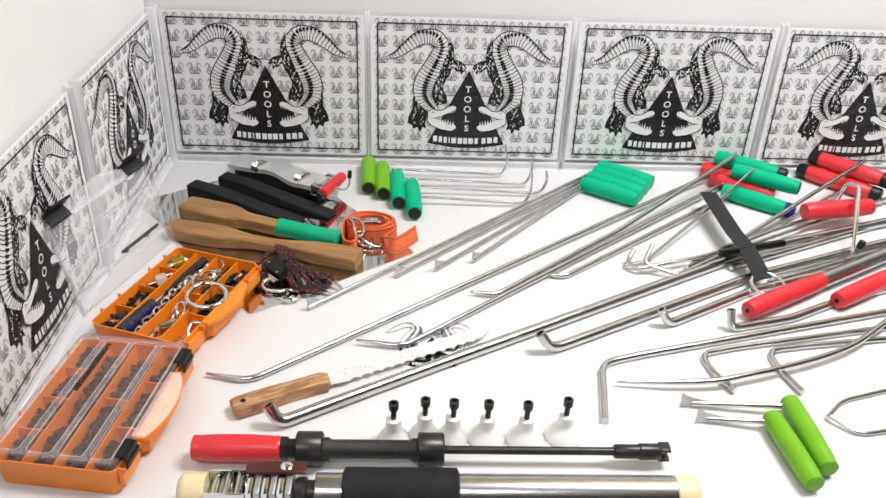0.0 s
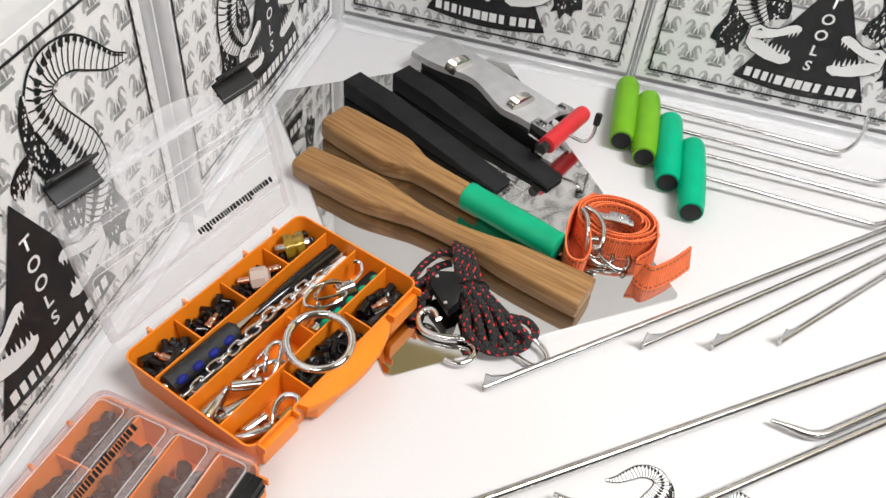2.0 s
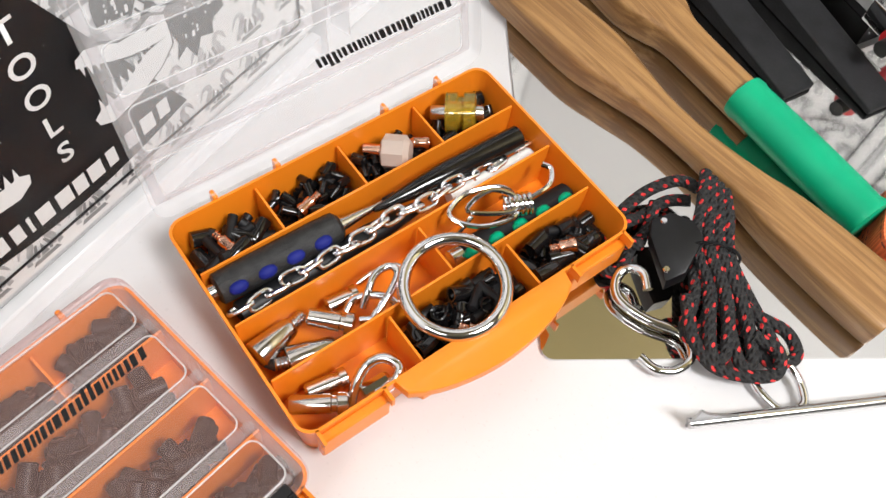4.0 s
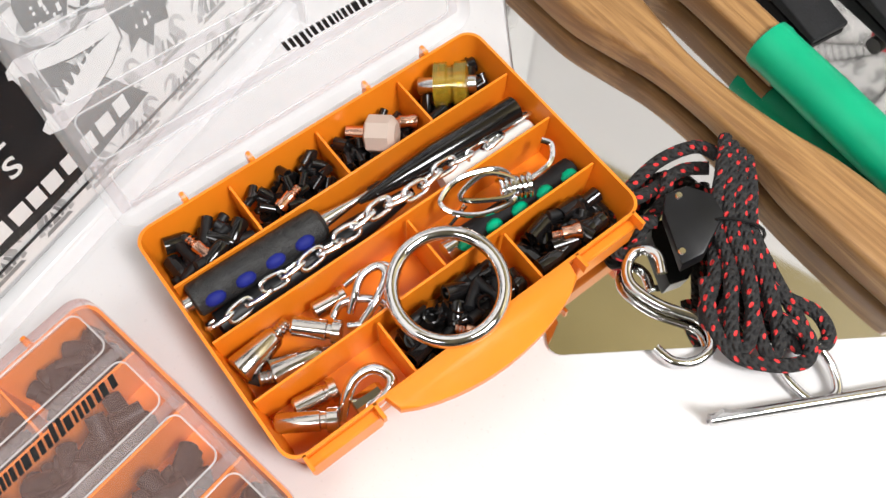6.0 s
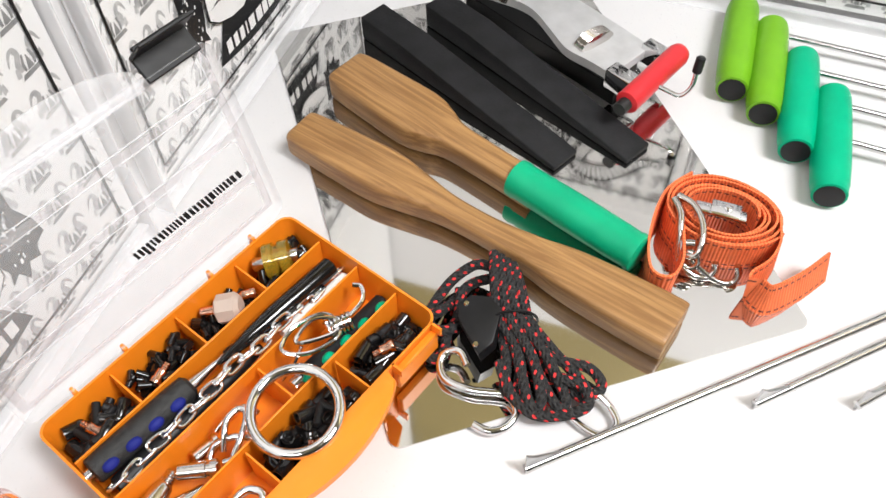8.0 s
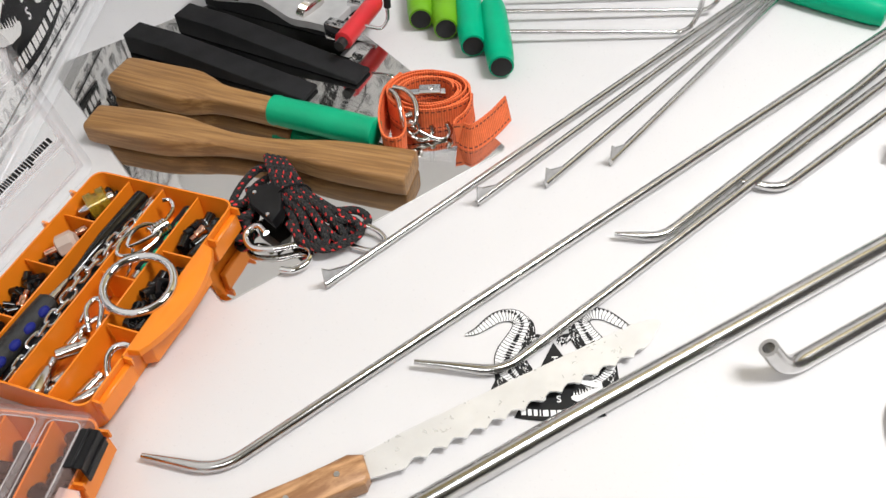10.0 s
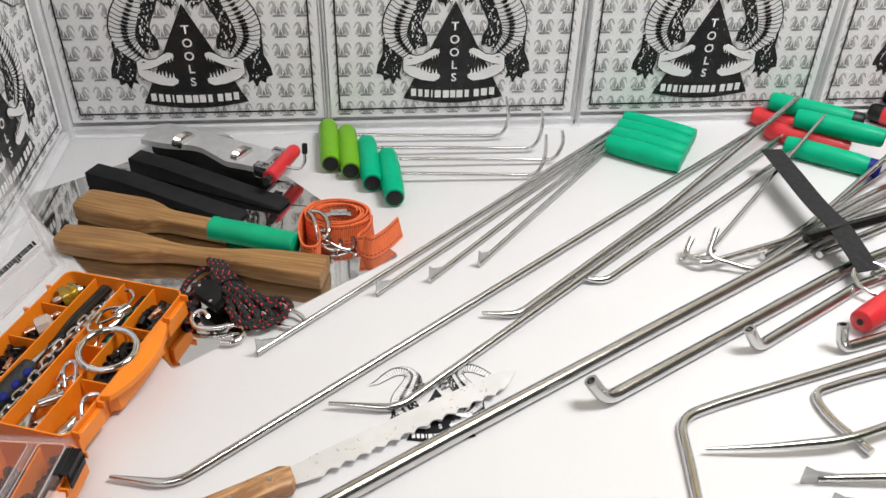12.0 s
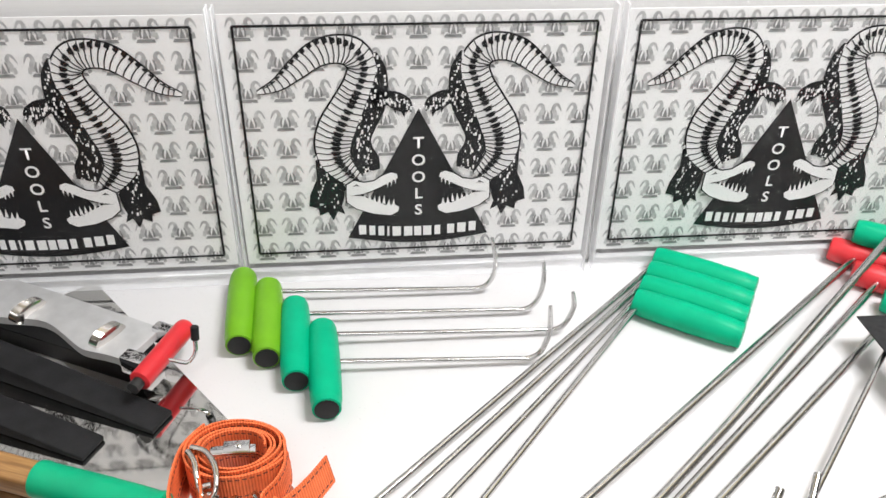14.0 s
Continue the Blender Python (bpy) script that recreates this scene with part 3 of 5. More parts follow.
# ---- handles and rods ----
GRIP = [(0, 0.0085), (0.001, 0.0108), (0.006, 0.0118), (0.020, 0.0124), (0.045, 0.0127), (0.070, 0.0124), (0.086, 0.0118), (0.088, 0.0112), (0.090, 0.0112), (0.0945, 0.0108), (0.095, 0.0085)]


def grip_bm(length=0.095, fat=1.0):
    return lathe([(x * length / 0.095, r * fat) for x, r in GRIP], 24)


def cap_bm(x, r, d):
    return lathe([(x, r), (x + d * 0.8, r), (x + d, r * 0.8)], 20)


def rod_tool(name, label, group, start, end, z, colour, rods, cap=None, length=None, fat=1.0, rod_mat=None, z_end=None):
    """A handle from start towards end lying at height z, with steel bars given in world places."""
    m = along(*start, *end, z)
    n = math.hypot(end[0] - start[0], end[1] - start[1]) if length is None else length
    t = thing(name, m, label, "hand tool", group)
    inv = m.inverted()
    part("grip", grip_bm(n, fat), colour, t)
    if cap:
        end_mat, side = cap
        if side == "end":
            part("end_cap", cap_bm(n - 0.0006, 0.0092 * fat, 0.0016), end_mat, t, "dark end plug")
        if side == "sleeve":
            part("end_cap", cap_bm(n - 0.001, 0.0112 * fat, 0.014), end_mat, t, "contrasting end sleeve")
        if side == "both":
            part("end_cap", cap_bm(n - 0.001, 0.0112 * fat, 0.016), end_mat, t, "black end sleeve")
            part("end_cap", xform(cap_bm(-0.001, 0.0112 * fat, 0.016), pose(0, 0, 0, 0, 180, 0)), end_mat, t, "black end sleeve")
    for path, r in rods:
        part("rod", xform(sweep(path, r, 10), inv), rod_mat or M_STEEL, t, "bent polished steel rod")
    return t


def bar(name, label, path, radius, group="loose steel rods", hollow=False, material=None, seg=12, flat=1.0):
    """A bare steel bar as a thing of its own; the path is in world places."""
    o = path[0]
    t = thing(name, Matrix.Translation((o.x, o.y, 0)), label, "rod", group)
    part("shaft", xform(sweep(path, radius, seg, hollow=hollow, flat=flat), Matrix.Translation((-o.x, -o.y, 0))), material or M_STEEL, t)
    return t


# four upright-hook tools beside the wall
for k, (x, y, colour, word) in enumerate(((0.028, 1.388, M_LIME, "lime green"), (0.051, 1.371, M_LIME, "lime green"), (0.075, 1.343, M_GREEN, "sea green"), (0.0985, 1.311, M_GREEN, "sea green"))):
    ry, hx, hz, tip = ((1.364, 0.243, 0.059, 0.245), (1.331, 0.278, 0.055, 0.284), (1.302, 0.298, 0.044, 0.303), (1.268, 0.270, 0.058, 0.276))[k]
    p = rounded([(x + 0.004, ry, 0.013), (hx, ry - 0.002, 0.006), (hx + 0.008, ry - 0.002, 0.03), (tip, ry - 0.001, hz)], 0.018)
    rod_tool("hook_tool", f"steel hook rod with a {word} vinyl crosswise grip", "hook tools", (x, y), (x + 0.005, y - 0.095), 0.0127, colour,
             [(p, lambda s: 0.0022 if s < 0.92 else 0.0022 - (s - 0.92) * 0.009)], (M_BLACK, "end"))


def blade_tip(p, d, h):
    """The flat flag at a rod's end."""
    bm = bmesh.new()
    a, b = Vector(p), Vector(p) + Vector(d)
    prof = [(a, 0.0005), (a, h), (a + (b - a) * 0.25, h * 0.72), (b, 0.0075), (b, 0.0035)]
    n = (b - a).cross(Vector((0, 0, 1))).normalized() * 0.0007
    s1 = [bm.verts.new((q.x + n.x, q.y + n.y, z)) for q, z in prof]
    s2 = [bm.verts.new((q.x - n.x, q.y - n.y, z)) for q, z in prof]
    bm.faces.new(s1)
    bm.faces.new(s2[::-1])
    for i in range(len(prof)):
        j = (i + 1) % len(prof)
        bm.faces.new((s1[i], s2[i], s2[j], s1[j]))
    return bm


# four flag tools with green grips packed side by side
TIPS = ((-0.0245, 0.988), (0.0800, 1.063), (0.1310, 1.080), (0.1815, 1.102))
for k, tip in enumerate(TIPS):
    hx, hy = 0.404 - 0.0125 * k, 1.388 - 0.0205 * k
    p0 = Vector((hx + 0.006, hy - 0.002, 0.012))
    p1 = Vector((tip[0], tip[1], 0.0045))
    d = (p1 - p0).normalized()
    t = rod_tool("flag_tool", "long thin steel rod with a flat flag tip and green grip", "flag tools", (hx, hy), (hx + 0.076, hy - 0.054), 0.0125, M_GREEN,
                 [([p0 + (p1 - p0) * (i / 8) for i in range(9)], 0.0026)])
    part("flag_tip", xform(blade_tip((tip[0], tip[1], 0), tuple(-d * 0.022), 0.021), t.matrix_basis.inverted()), M_BRUSHED, t, "small flat sheared steel flag")

# long bars that run up to the crosswise grips by the wall
P_A = rounded([(-0.119, 0.862, 0.005), (-0.072, 0.852, 0.004), (0.584, 1.366, 0.013), (0.600, 1.376, 0.013)], 0.016)
P_B = rounded([(0.038, 0.922, 0.007), (0.092, 0.915, 0.004), (0.580, 1.322, 0.013), (0.605, 1.343, 0.013)], 0.014)
P_C = rounded([(0.175, 1.026, 0.006), (0.207, 1.023, 0.004), (0.395, 1.180, 0.012), (0.615, 1.362, 0.050)], 0.012)
P_D = rounded([(0.273, 1.075, 0.006), (0.300, 1.067, 0.004), (0.592, 1.296, 0.013), (0.60, 1.302, 0.013)], 0.012)


def taper(s):
    return 0.0035 if s > 0.05 else 0.0016 + s * 0.038


def rods_of(path):
    return [(path, taper)]


rod_tool("bent_tip_tool", "long steel rod with bent tip and red crosswise grip", "crosswise grip tools", (0.578, 1.393), (0.662, 1.331), 0.0125, M_RED, rods_of(P_A))
rod_tool("bent_tip_tool", "long steel rod with bent tip and red crosswise grip", "crosswise grip tools", (0.580, 1.354), (0.662, 1.296), 0.0125, M_RED, rods_of(P_B))
rod_tool("bent_tip_tool", "long steel rod with green grip lying on red grips", "crosswise grip tools", (0.594, 1.388), (0.676, 1.330), 0.0345, M_GREEN, rods_of(P_C), (M_BLACK, "sleeve"))
P_E = rounded([(0.415, 1.100, 0.012), (0.530, 1.222, 0.022), (0.628, 1.315, 0.049)], 0.01)
rod_tool("bent_tip_tool", "thin steel rod with green grip lying on red grips", "crosswise grip tools", (0.606, 1.340), (0.690, 1.280), 0.0345, M_GREEN, [(P_E, 0.0022)], (M_BLACK, "end"))
rod_tool("bent_tip_tool", "long steel rod with green grip and blue end sleeve", "crosswise grip tools", (0.586, 1.312), (0.664, 1.253), 0.0125, M_GREEN, rods_of(P_D), (M_BLUE, "sleeve"))

# tubes with short upturned open ends
P_T1 = rounded([(-0.040, 0.789, 0.026), (-0.030, 0.784, 0.0072), (0.131, 0.880, 0.0068), (0.592, 1.147, 0.0068), (1.15, 1.470 - 0.115, 0.010)], 0.016)
P_T2 = rounded([(0.247, 0.912, 0.028), (0.262, 0.911, 0.0064), (0.552, 1.073, 0.0064), (1.18, 1.335, 0.010)], 0.014)
P_T3 = rounded([(0.400, 0.966, 0.026), (0.412, 0.965, 0.005), (0.545, 1.043, 0.005), (1.15, 1.275, 0.008)], 0.012)
P_T4 = rounded([(0.484, 0.965, 0.028), (0.486, 0.958, 0.005), (0.570, 0.981, 0.005), (0.66, 1.028, 0.005), (1.10, 1.180, 0.006)], 0.012)
for p, r in ((P_T1, 0.0066), (P_T2, 0.0060), (P_T3, 0.0054), (P_T4, 0.0052)):
    bar("steel_tube", "polished steel tube with a short upturned open end", p, r, "steel tubes", hollow=True, seg=16)

# bent bars
for p, r, lab in (
    (rounded([(0.302, 0.795, 0.004), (0.311, 0.850, 0.004), (0.316, 0.889, 0.004), (0.355, 0.903, 0.004), (0.697, 0.998, 0.005), (1.0, 1.075, 0.005)], 0.022), lambda s: 0.0043, "thick steel rod bent square near its end"),
    (spline([(0.326, 0.855, 0.006), (0.394, 0.851, 0.010), (0.459, 0.858, 0.012), (0.595, 0.907, 0.012), (0.688, 0.973, 0.012), (0.85, 1.10, 0.010)], 8), lambda s: 0.0012 + min(s, 0.25) * 0.010, "curved sickle-shaped steel rod with a sharp tip"),
    (rounded([(0.453, 0.843, 0.006), (0.438, 0.880, 0.004), (0.436, 0.909, 0.004), (0.480, 0.922, 0.004), (0.683, 0.966, 0.004), (1.0, 1.03, 0.005)], 0.02), lambda s: 0.0036, "steel rod with a rounded hooked end"),
    (rounded([(0.528, 0.842, 0.006), (0.517, 0.885, 0.004), (0.517, 0.917, 0.004), (0.567, 0.927, 0.004), (0.671, 0.943, 0.004), (1.0, 1.00, 0.005)], 0.02), lambda s: 0.0036, "steel rod with a rounded hooked end"),
    (rounded([(0.539, 0.804, 0.004), (0.568, 0.832, 0.003), (0.626, 0.850, 0.003), (0.80, 0.90, 0.003)], 0.012), lambda s: 0.0024, "thin bent steel wire rod"),
    (rounded([(0.541, 0.803, 0.007), (0.563, 0.780, 0.003), (0.594, 0.786, 0.003), (0.80, 0.83, 0.003)], 0.012), lambda s: 0.0024, "thin bent steel wire rod"),
    (rounded([(0.40, 1.112, 0.020), (0.388, 1.097, 0.010), (0.402, 1.081, 0.010), (0.500, 1.113, 0.012), (0.62, 1.185, 0.014), (0.80, 1.285, 0.012)], 0.014), lambda s: 0.0032, "steel rod with a looped hook end"),
    (rounded([(0.425, 1.115, 0.028), (0.408, 1.088, 0.014), (0.452, 1.073, 0.006), (0.530, 1.122, 0.012), (0.75, 1.245, 0.012), (0.90, 1.33, 0.012)], 0.012), lambda s: 0.0028, "steel rod with a looped hook end"),
    (rounded([(0.385, 1.096, 0.006), (0.41, 1.094, 0.012), (0.42, 1.10, 0.012)], 0.004), lambda s: 0.0024, "short straight polished steel pin"),
    (rounded([(0.53, 1.095, 0.006), (0.80, 1.225, 0.006), (1.15, 1.372, 0.006)], 0.01), lambda s: 0.0042, "straight polished steel rod"),
    (rounded([(0.57, 1.060, 0.005), (0.85, 1.190, 0.005), (1.2, 1.315, 0.005)], 0.01), lambda s: 0.0040, "straight polished steel rod"),
):
    bar("bent_rod", lab, p, r)

# two lime grips with flag tips at the table's front
for hx, hy, ex, ey, tx, ty in ((0.474, 0.796, 0.482, 0.702, 0.398, 0.799), (0.502, 0.820, 0.504, 0.722, 0.388, 0.823)):
    p = rounded([(hx, hy - 0.008, 0.012), (tx + 0.03, ty - 0.002, 0.006), (tx + 0.012, ty, 0.005)], 0.01)
    t = rod_tool("flag_tool", "short steel flag tool with a lime green grip", "lime flag tools", (hx, hy), (ex, ey), 0.0127, M_LIME, [(p, 0.0032)], (M_LIME, "end"), fat=0.88)
    part("flag_tip", xform(blade_tip((tx, ty, 0), (0.036, -0.002, 0), 0.019), t.matrix_basis.inverted()), M_BRUSHED, t, "small flat steel flag")

# red grips on tubes
for (a, b), (c, d), zz in (((0.512, 0.981), (0.634, 1.052), 0.0150), ((0.636, 1.008), (0.748, 1.075), 0.0135)):
    t = thing("pipe_handle_tool", along(a, b, c, d, zz), "aluminium tube with a long red rubber grip", "hand tool", "red grip tubes")
    n = math.hypot(c - a, d - b)
    part("grip", grip_bm(n, 0.98), M_RED, t, "red rubber grip")
    part("tube", lathe([(n - 0.002, 0.0105), (n + 0.36, 0.0105)], 24), M_ALU, t, "satin aluminium tube")
    part("end_plug", cap_bm(-0.0009, 0.003, 0.0012), M_BLACK, t)
P_F = rounded([(0.815, 1.345, 0.052), (0.66, 1.238, 0.020), (0.56, 1.160, 0.008), (0.47, 1.095, 0.006)], 0.02)
rod_tool("crosswise_grip_tool", "steel rod with a red grip and black end sleeves", "red and black grips", (0.766, 1.387), (0.836, 1.313), 0.036, M_RED, [(P_F, 0.0034)], (M_BLACK, "both"), fat=1.05)
P_G = rounded([(0.80, 1.335, 0.013), (0.70, 1.262, 0.006), (0.52, 1.13, 0.005)], 0.02)
rod_tool("crosswise_grip_tool", "steel rod with a red grip and black end sleeves", "red and black grips", (0.750, 1.384), (0.824, 1.312), 0.0132, M_RED, [(P_G, 0.0032)], (M_BLACK, "both"), fat=1.05)
t = rod_tool("ring_grip_tool", "short red grip with a chrome ring on top of the rods", "red and black grips", (0.672, 1.215), (0.785, 1.236), 0.029, M_RED, [], length=0.112, fat=1.1)
inv = t.matrix_basis.inverted()
part("hanger", xform(sweep(rounded([(0.735, 1.245, 0.035), (0.742, 1.250, 0.060), (0.752, 1.232, 0.066), (0.728, 1.175, 0.045), (0.706, 1.122, 0.018), (0.700, 1.105, 0.020)], 0.014), 0.0031, 12), inv), M_CHROME, t, "chrome wire hanger")
part("hanger_tip", xform(lathe([(0, 0.004), (0.001, 0.005), (0.011, 0.005), (0.012, 0.004)], 12), inv @ pose(0.711, 1.118, 0.026, 0, -75, 0)), M_BLACK, t, "black rubber tip")

# hanging strap with a cross bar and a ring
strap = thing("hanging_strap", pose(0.545, 1.15, 0), "black webbing strap with cross bar and steel ring lying on rods", "strap")
sp = spline([(0.546, 1.268, 0.030), (0.545, 1.215, 0.031), (0.547, 1.150, 0.029), (0.550, 1.110, 0.030), (0.553, 1.078, 0.024), (0.557, 1.052, 0.016)], 8)
bm = bmesh.new()
rows = []
for i, p in enumerate(sp):
    d = (sp[min(i + 1, len(sp) - 1)] - sp[max(i - 1, 0)]).normalized()
    n = d.cross(Vector((0, 0, 1))).normalized() * 0.0125
    u = Vector((0, 0, 0.0012))
    rows.append([bm.verts.new(q - Vector((0.545, 1.15, 0))) for q in (p - n, p + n, p + n + u, p - n + u)])
for a, b in zip(rows, rows[1:]):
    for k in range(4):
        bm.faces.new((a[k], a[(k + 1) % 4], b[(k + 1) % 4], b[k]))
bm.faces.new(rows[0][::-1])
bm.faces.new(rows[-1])
part("webbing", bm, M_BLACKWEB, strap, "woven black webbing")
part("cross_bar", xform(lathe([(0, 0.004), (0.001, 0.0058), (0.103, 0.0058), (0.104, 0.004)], 16), along(-0.034, -0.053, 0.068, -0.021, 0.026)), M_BLACKGLOSS, strap, "black plastic rod")
ringp = [Vector((0.015 + 0.021 * math.cos(a), -0.108 + 0.021 * math.sin(a), 0.014 + 0.004 * math.sin(a))) for a in [2 * math.pi * k / 32 for k in range(32)]]
part("ring", sweep(ringp, 0.0022, 10, closed=True), M_CHROME, strap, "chrome steel ring")

# ---- slide hammers ----
ham = thing("slide_hammer", pose(-0.104, 0.739, 0.0170), "black slide hammer with a red rubber grip", "slide hammer")
part("grip", lathe([(0, 0.010), (0.001, 0.0118), (0.006, 0.0122), (0.008, 0.0115), (0.010, 0.0122), (0.03, 0.0131), (0.055, 0.0130), (0.074, 0.0122), (0.077, 0.0115), (0.080, 0.0122), (0.083, 0.0110)], 28), M_RED, ham, "red ribbed rubber grip")
part("nut", lathe([(0.083, 0.0115), (0.090, 0.0115), (0.0905, 0.0095), (0.098, 0.0095)], 6), M_OXIDE, ham, "black hexagonal nut")
part("weight_head", lathe([(0.0975, 0.0145), (0.099, 0.0166), (0.121, 0.0166), (0.123, 0.0150)], 32), M_OXIDE, ham, "black steel collar")
part("knurled_waist", lathe([(0.123, 0.0110), (0.128, 0.0110), (0.131, 0.0090), (0.205, 0.0090), (0.208, 0.0108), (0.2125, 0.0108)], 28), M_KNURL, ham, "knurled black steel waist")
part("weight_head", lathe([(0.2125, 0.0145), (0.214, 0.0164), (0.236, 0.0164), (0.238, 0.0150)], 32), M_OXIDE, ham, "black steel collar")
part("shaft", lathe([(0.238, 0.0040), (0.403, 0.0040)], 16), M_OXIDE, ham, "thin dark steel shaft")
part("socket", lathe([(0.402, 0.0060), (0.404, 0.0070), (0.426, 0.0070), (0.427, 0.0080), (0.446, 0.0080), (0.447, 0.0075)], 20), M_OXIDE, ham, "black socket end")
for sz in (-0.0058, 0.0058):
    part("prong", box(0.445, -0.006, sz - 0.002, 0.456, 0.006, sz + 0.002, 0.001), M_OXIDE, ham)

h2 = thing("lifter_tube", pose(-0.102, 0.6825, 0.0195), "long aluminium lifter tube with black foam grip and cream ends", "lifter tool")
part("end_cap", lathe([(0, 0.013), (0.003, 0.0165), (0.008, 0.0175), (0.024, 0.0165), (0.024, 0.014)], 28), M_CREAM, h2, "cream nylon end")
part("bracket", join(box(0.024, -0.015, -0.012, 0.060, -0.0125, 0.013, 0.001), box(0.024, 0.0125, -0.012, 0.060, 0.015, 0.013, 0.001), box(0.024, -0.0125, -0.014, 0.060, 0.0125, -0.010)), M_CHROME, h2, "folded chrome steel bracket")
for k in range(3):
    part("rack_pin", lathe([(-0.012, 0.0035), (0.012, 0.0035)], 12), M_CHROME, h2).matrix_basis = pose(0.032 + k * 0.010, 0, 0.006, 0, 0, 90)
for k in range(6):
    part("ratchet_plate", box(0.061 + k * 0.0068, -0.017, -0.017, 0.0665 + k * 0.0068, 0.017, 0.0165, 0.001), M_BRUSHED if k % 2 else M_CHROME, h2, "steel ratchet plate")
part("cover", box(0.058, 0.004, 0.017, 0.112, 0.018, 0.0205, 0.0016), M_MAROON, h2, "dark red cover plate")
part("rivet", xform(lathe([(0, 0.0055), (0.001, 0.0055), (0.002, 0.004)], 16), pose(0.094, 0.011, 0.0205, 0, -90, 0)), M_CHROME, h2)
part("coupler", lathe([(0.102, 0.012), (0.104, 0.0135), (0.112, 0.0135), (0.113, 0.011), (0.120, 0.011)], 24), M_OXIDE, h2, "dark coupler")
part("tube", lathe([(0.120, 0.0165), (0.121, 0.0175), (0.443, 0.0175)], 36), M_ALU, h2, "satin aluminium tube")
part("foam_grip", lathe([(0.144, 0.0185), (0.146, 0.0225), (0.246, 0.0225), (0.248, 0.0185)], 36), M_RUBBER, h2, "black foam grip")
part("end_cap", lathe([(0.443, 0.017), (0.444, 0.0180), (0.458, 0.0180), (0.463, 0.0165), (0.465, 0.013)], 28), M_CREAM, h2, "cream nylon end")

# ---- glue tabs ----
for k, (x, y, r) in enumerate(((0.085, 0.770, 0.0158), (0.116, 0.776, 0.0158), (0.144, 0.774, 0.0165), (0.178, 0.773, 0.0195), (0.2165, 0.772, 0.0195), (0.257, 0.778, 0.0205))):
    t = thing("pulling_tab", pose(x, y, 0), "white round nylon pulling tab with a black socket screw", "pulling tab", "row of pulling tabs")
    part("foot", xform(lathe([(0.0002, r * 0.985), (0.0022, r), (0.004, r * 0.96), (0.008, r * 0.80), (0.013, r * 0.55), (0.016, 0.0082), (0.018, 0.0078), (0.027, 0.0074), (0.028, 0.0062)], 32), pose(0, 0, 0, 0, -90, 0)), M_NYLON, t, "white moulded nylon cone")
    part("screw", xform(lathe([(0.027, 0.0028), (0.040, 0.0028), (0.0402, 0.0048), (0.0475, 0.0050), (0.048, 0.0044), (0.048, 0.0026), (0.0445, 0.0026)], 20), pose(0, 0, 0, 0, -90, 0)), M_OXIDE, t, "black knurled socket screw")

# ---- knife ----
kn = thing("knife", along(-0.080, 0.803, 0.196, 0.946, 0.0), "serrated knife with a riveted wooden handle on the table", "knife")
hp = [(0.0, -0.010), (0.004, -0.0135), (0.03, -0.0125), (0.06, -0.0105), (0.085, -0.012), (0.100, -0.0145), (0.104, -0.010), (0.106, 0.006), (0.098, 0.011), (0.07, 0.0095), (0.035, 0.0115), (0.006, 0.0135), (0.0, 0.010)]
bm = prism([(x, y * 0.86) for x, y in hp], 0.001, 0.0145)
bmesh.ops.bevel(bm, geom=[e for e in bm.edges if abs(e.verts[0].co.z - e.verts[1].co.z) < 1e-6], offset=0.003, segments=3, affect="EDGES", profile=0.5)
part("handle", bm, M_OLIVE, kn, "pale grained wooden handle")
# The widest disc is black, standing in for the dark lanyard hole.
for x, r in ((0.012, 0.0030), (0.034, 0.0018), (0.058, 0.0018), (0.088, 0.0018)):
    part("rivet", xform(lathe([(0, r), (0.0008, r * 0.9)], 14), pose(x, 0.0, 0.0143, 0, -90, 0)), M_BRUSHED if r < 0.0025 else M_BLACK, kn, "steel rivet" if r < 0.0025 else "black disc standing in for the dark of the lanyard hole")
edge = [(0.104, -0.0075)]
x = 0.125
while x < 0.285:
    edge += [(x, -0.0112), (x + 0.003, -0.0088), (x + 0.0065, -0.0074), (x + 0.010, -0.0088)]
    x += 0.0128
edge += [(0.296, -0.0060), (0.310, 0.0030), (0.306, 0.0075), (0.29, 0.0100), (0.20, 0.0105), (0.13, 0.0100), (0.104, 0.0080)]
part("blade", prism(edge, 0.0062, 0.0076), M_BLADE, kn, "bright serrated steel blade")

# ---- printed emblem on the table ----
low, mid, top, heads = emblem()
mark = thing("table_emblem", pose(0.1255, 0.8785, 0.0004) @ Matrix.Rotation(radians(-90), 4, "X") @ Matrix.Rotation(0, 4, "Y"), "black and white printed emblem stuck on the table", "sticker")
lay = Matrix.Diagonal((0.44, 0.25, 0.44, 1))
for nm, b, mm in (("emblem_ground", low, M_INK), ("emblem_white_print", mid, M_WHITEINK), ("emblem_drawing", top, M_INK), ("emblem_head_print", heads, M_WHITEINK)):
    part(nm, xform(b, lay), mm, mark, smooth=None)["kind"] = "stuff"
mark.matrix_basis = pose(0.1255, 0.8785, 0.0004, -90, 0, 0)


# ---- mirror plate ----
pl = math.degrees(math.atan2(0.149, 0.1975))
W2, H2 = 0.247, 0.350
corner = []
for cx, cy, a0 in ((W2 - 0.006, 0.006, -90), (W2 - 0.006, H2 - 0.006, 0), (0.006, H2 - 0.006, 90), (0.006, 0.006, 180)):
    corner += [(cx + 0.006 * math.cos(radians(a0 + 15 * k)), cy + 0.006 * math.sin(radians(a0 + 15 * k))) for k in range(7)]
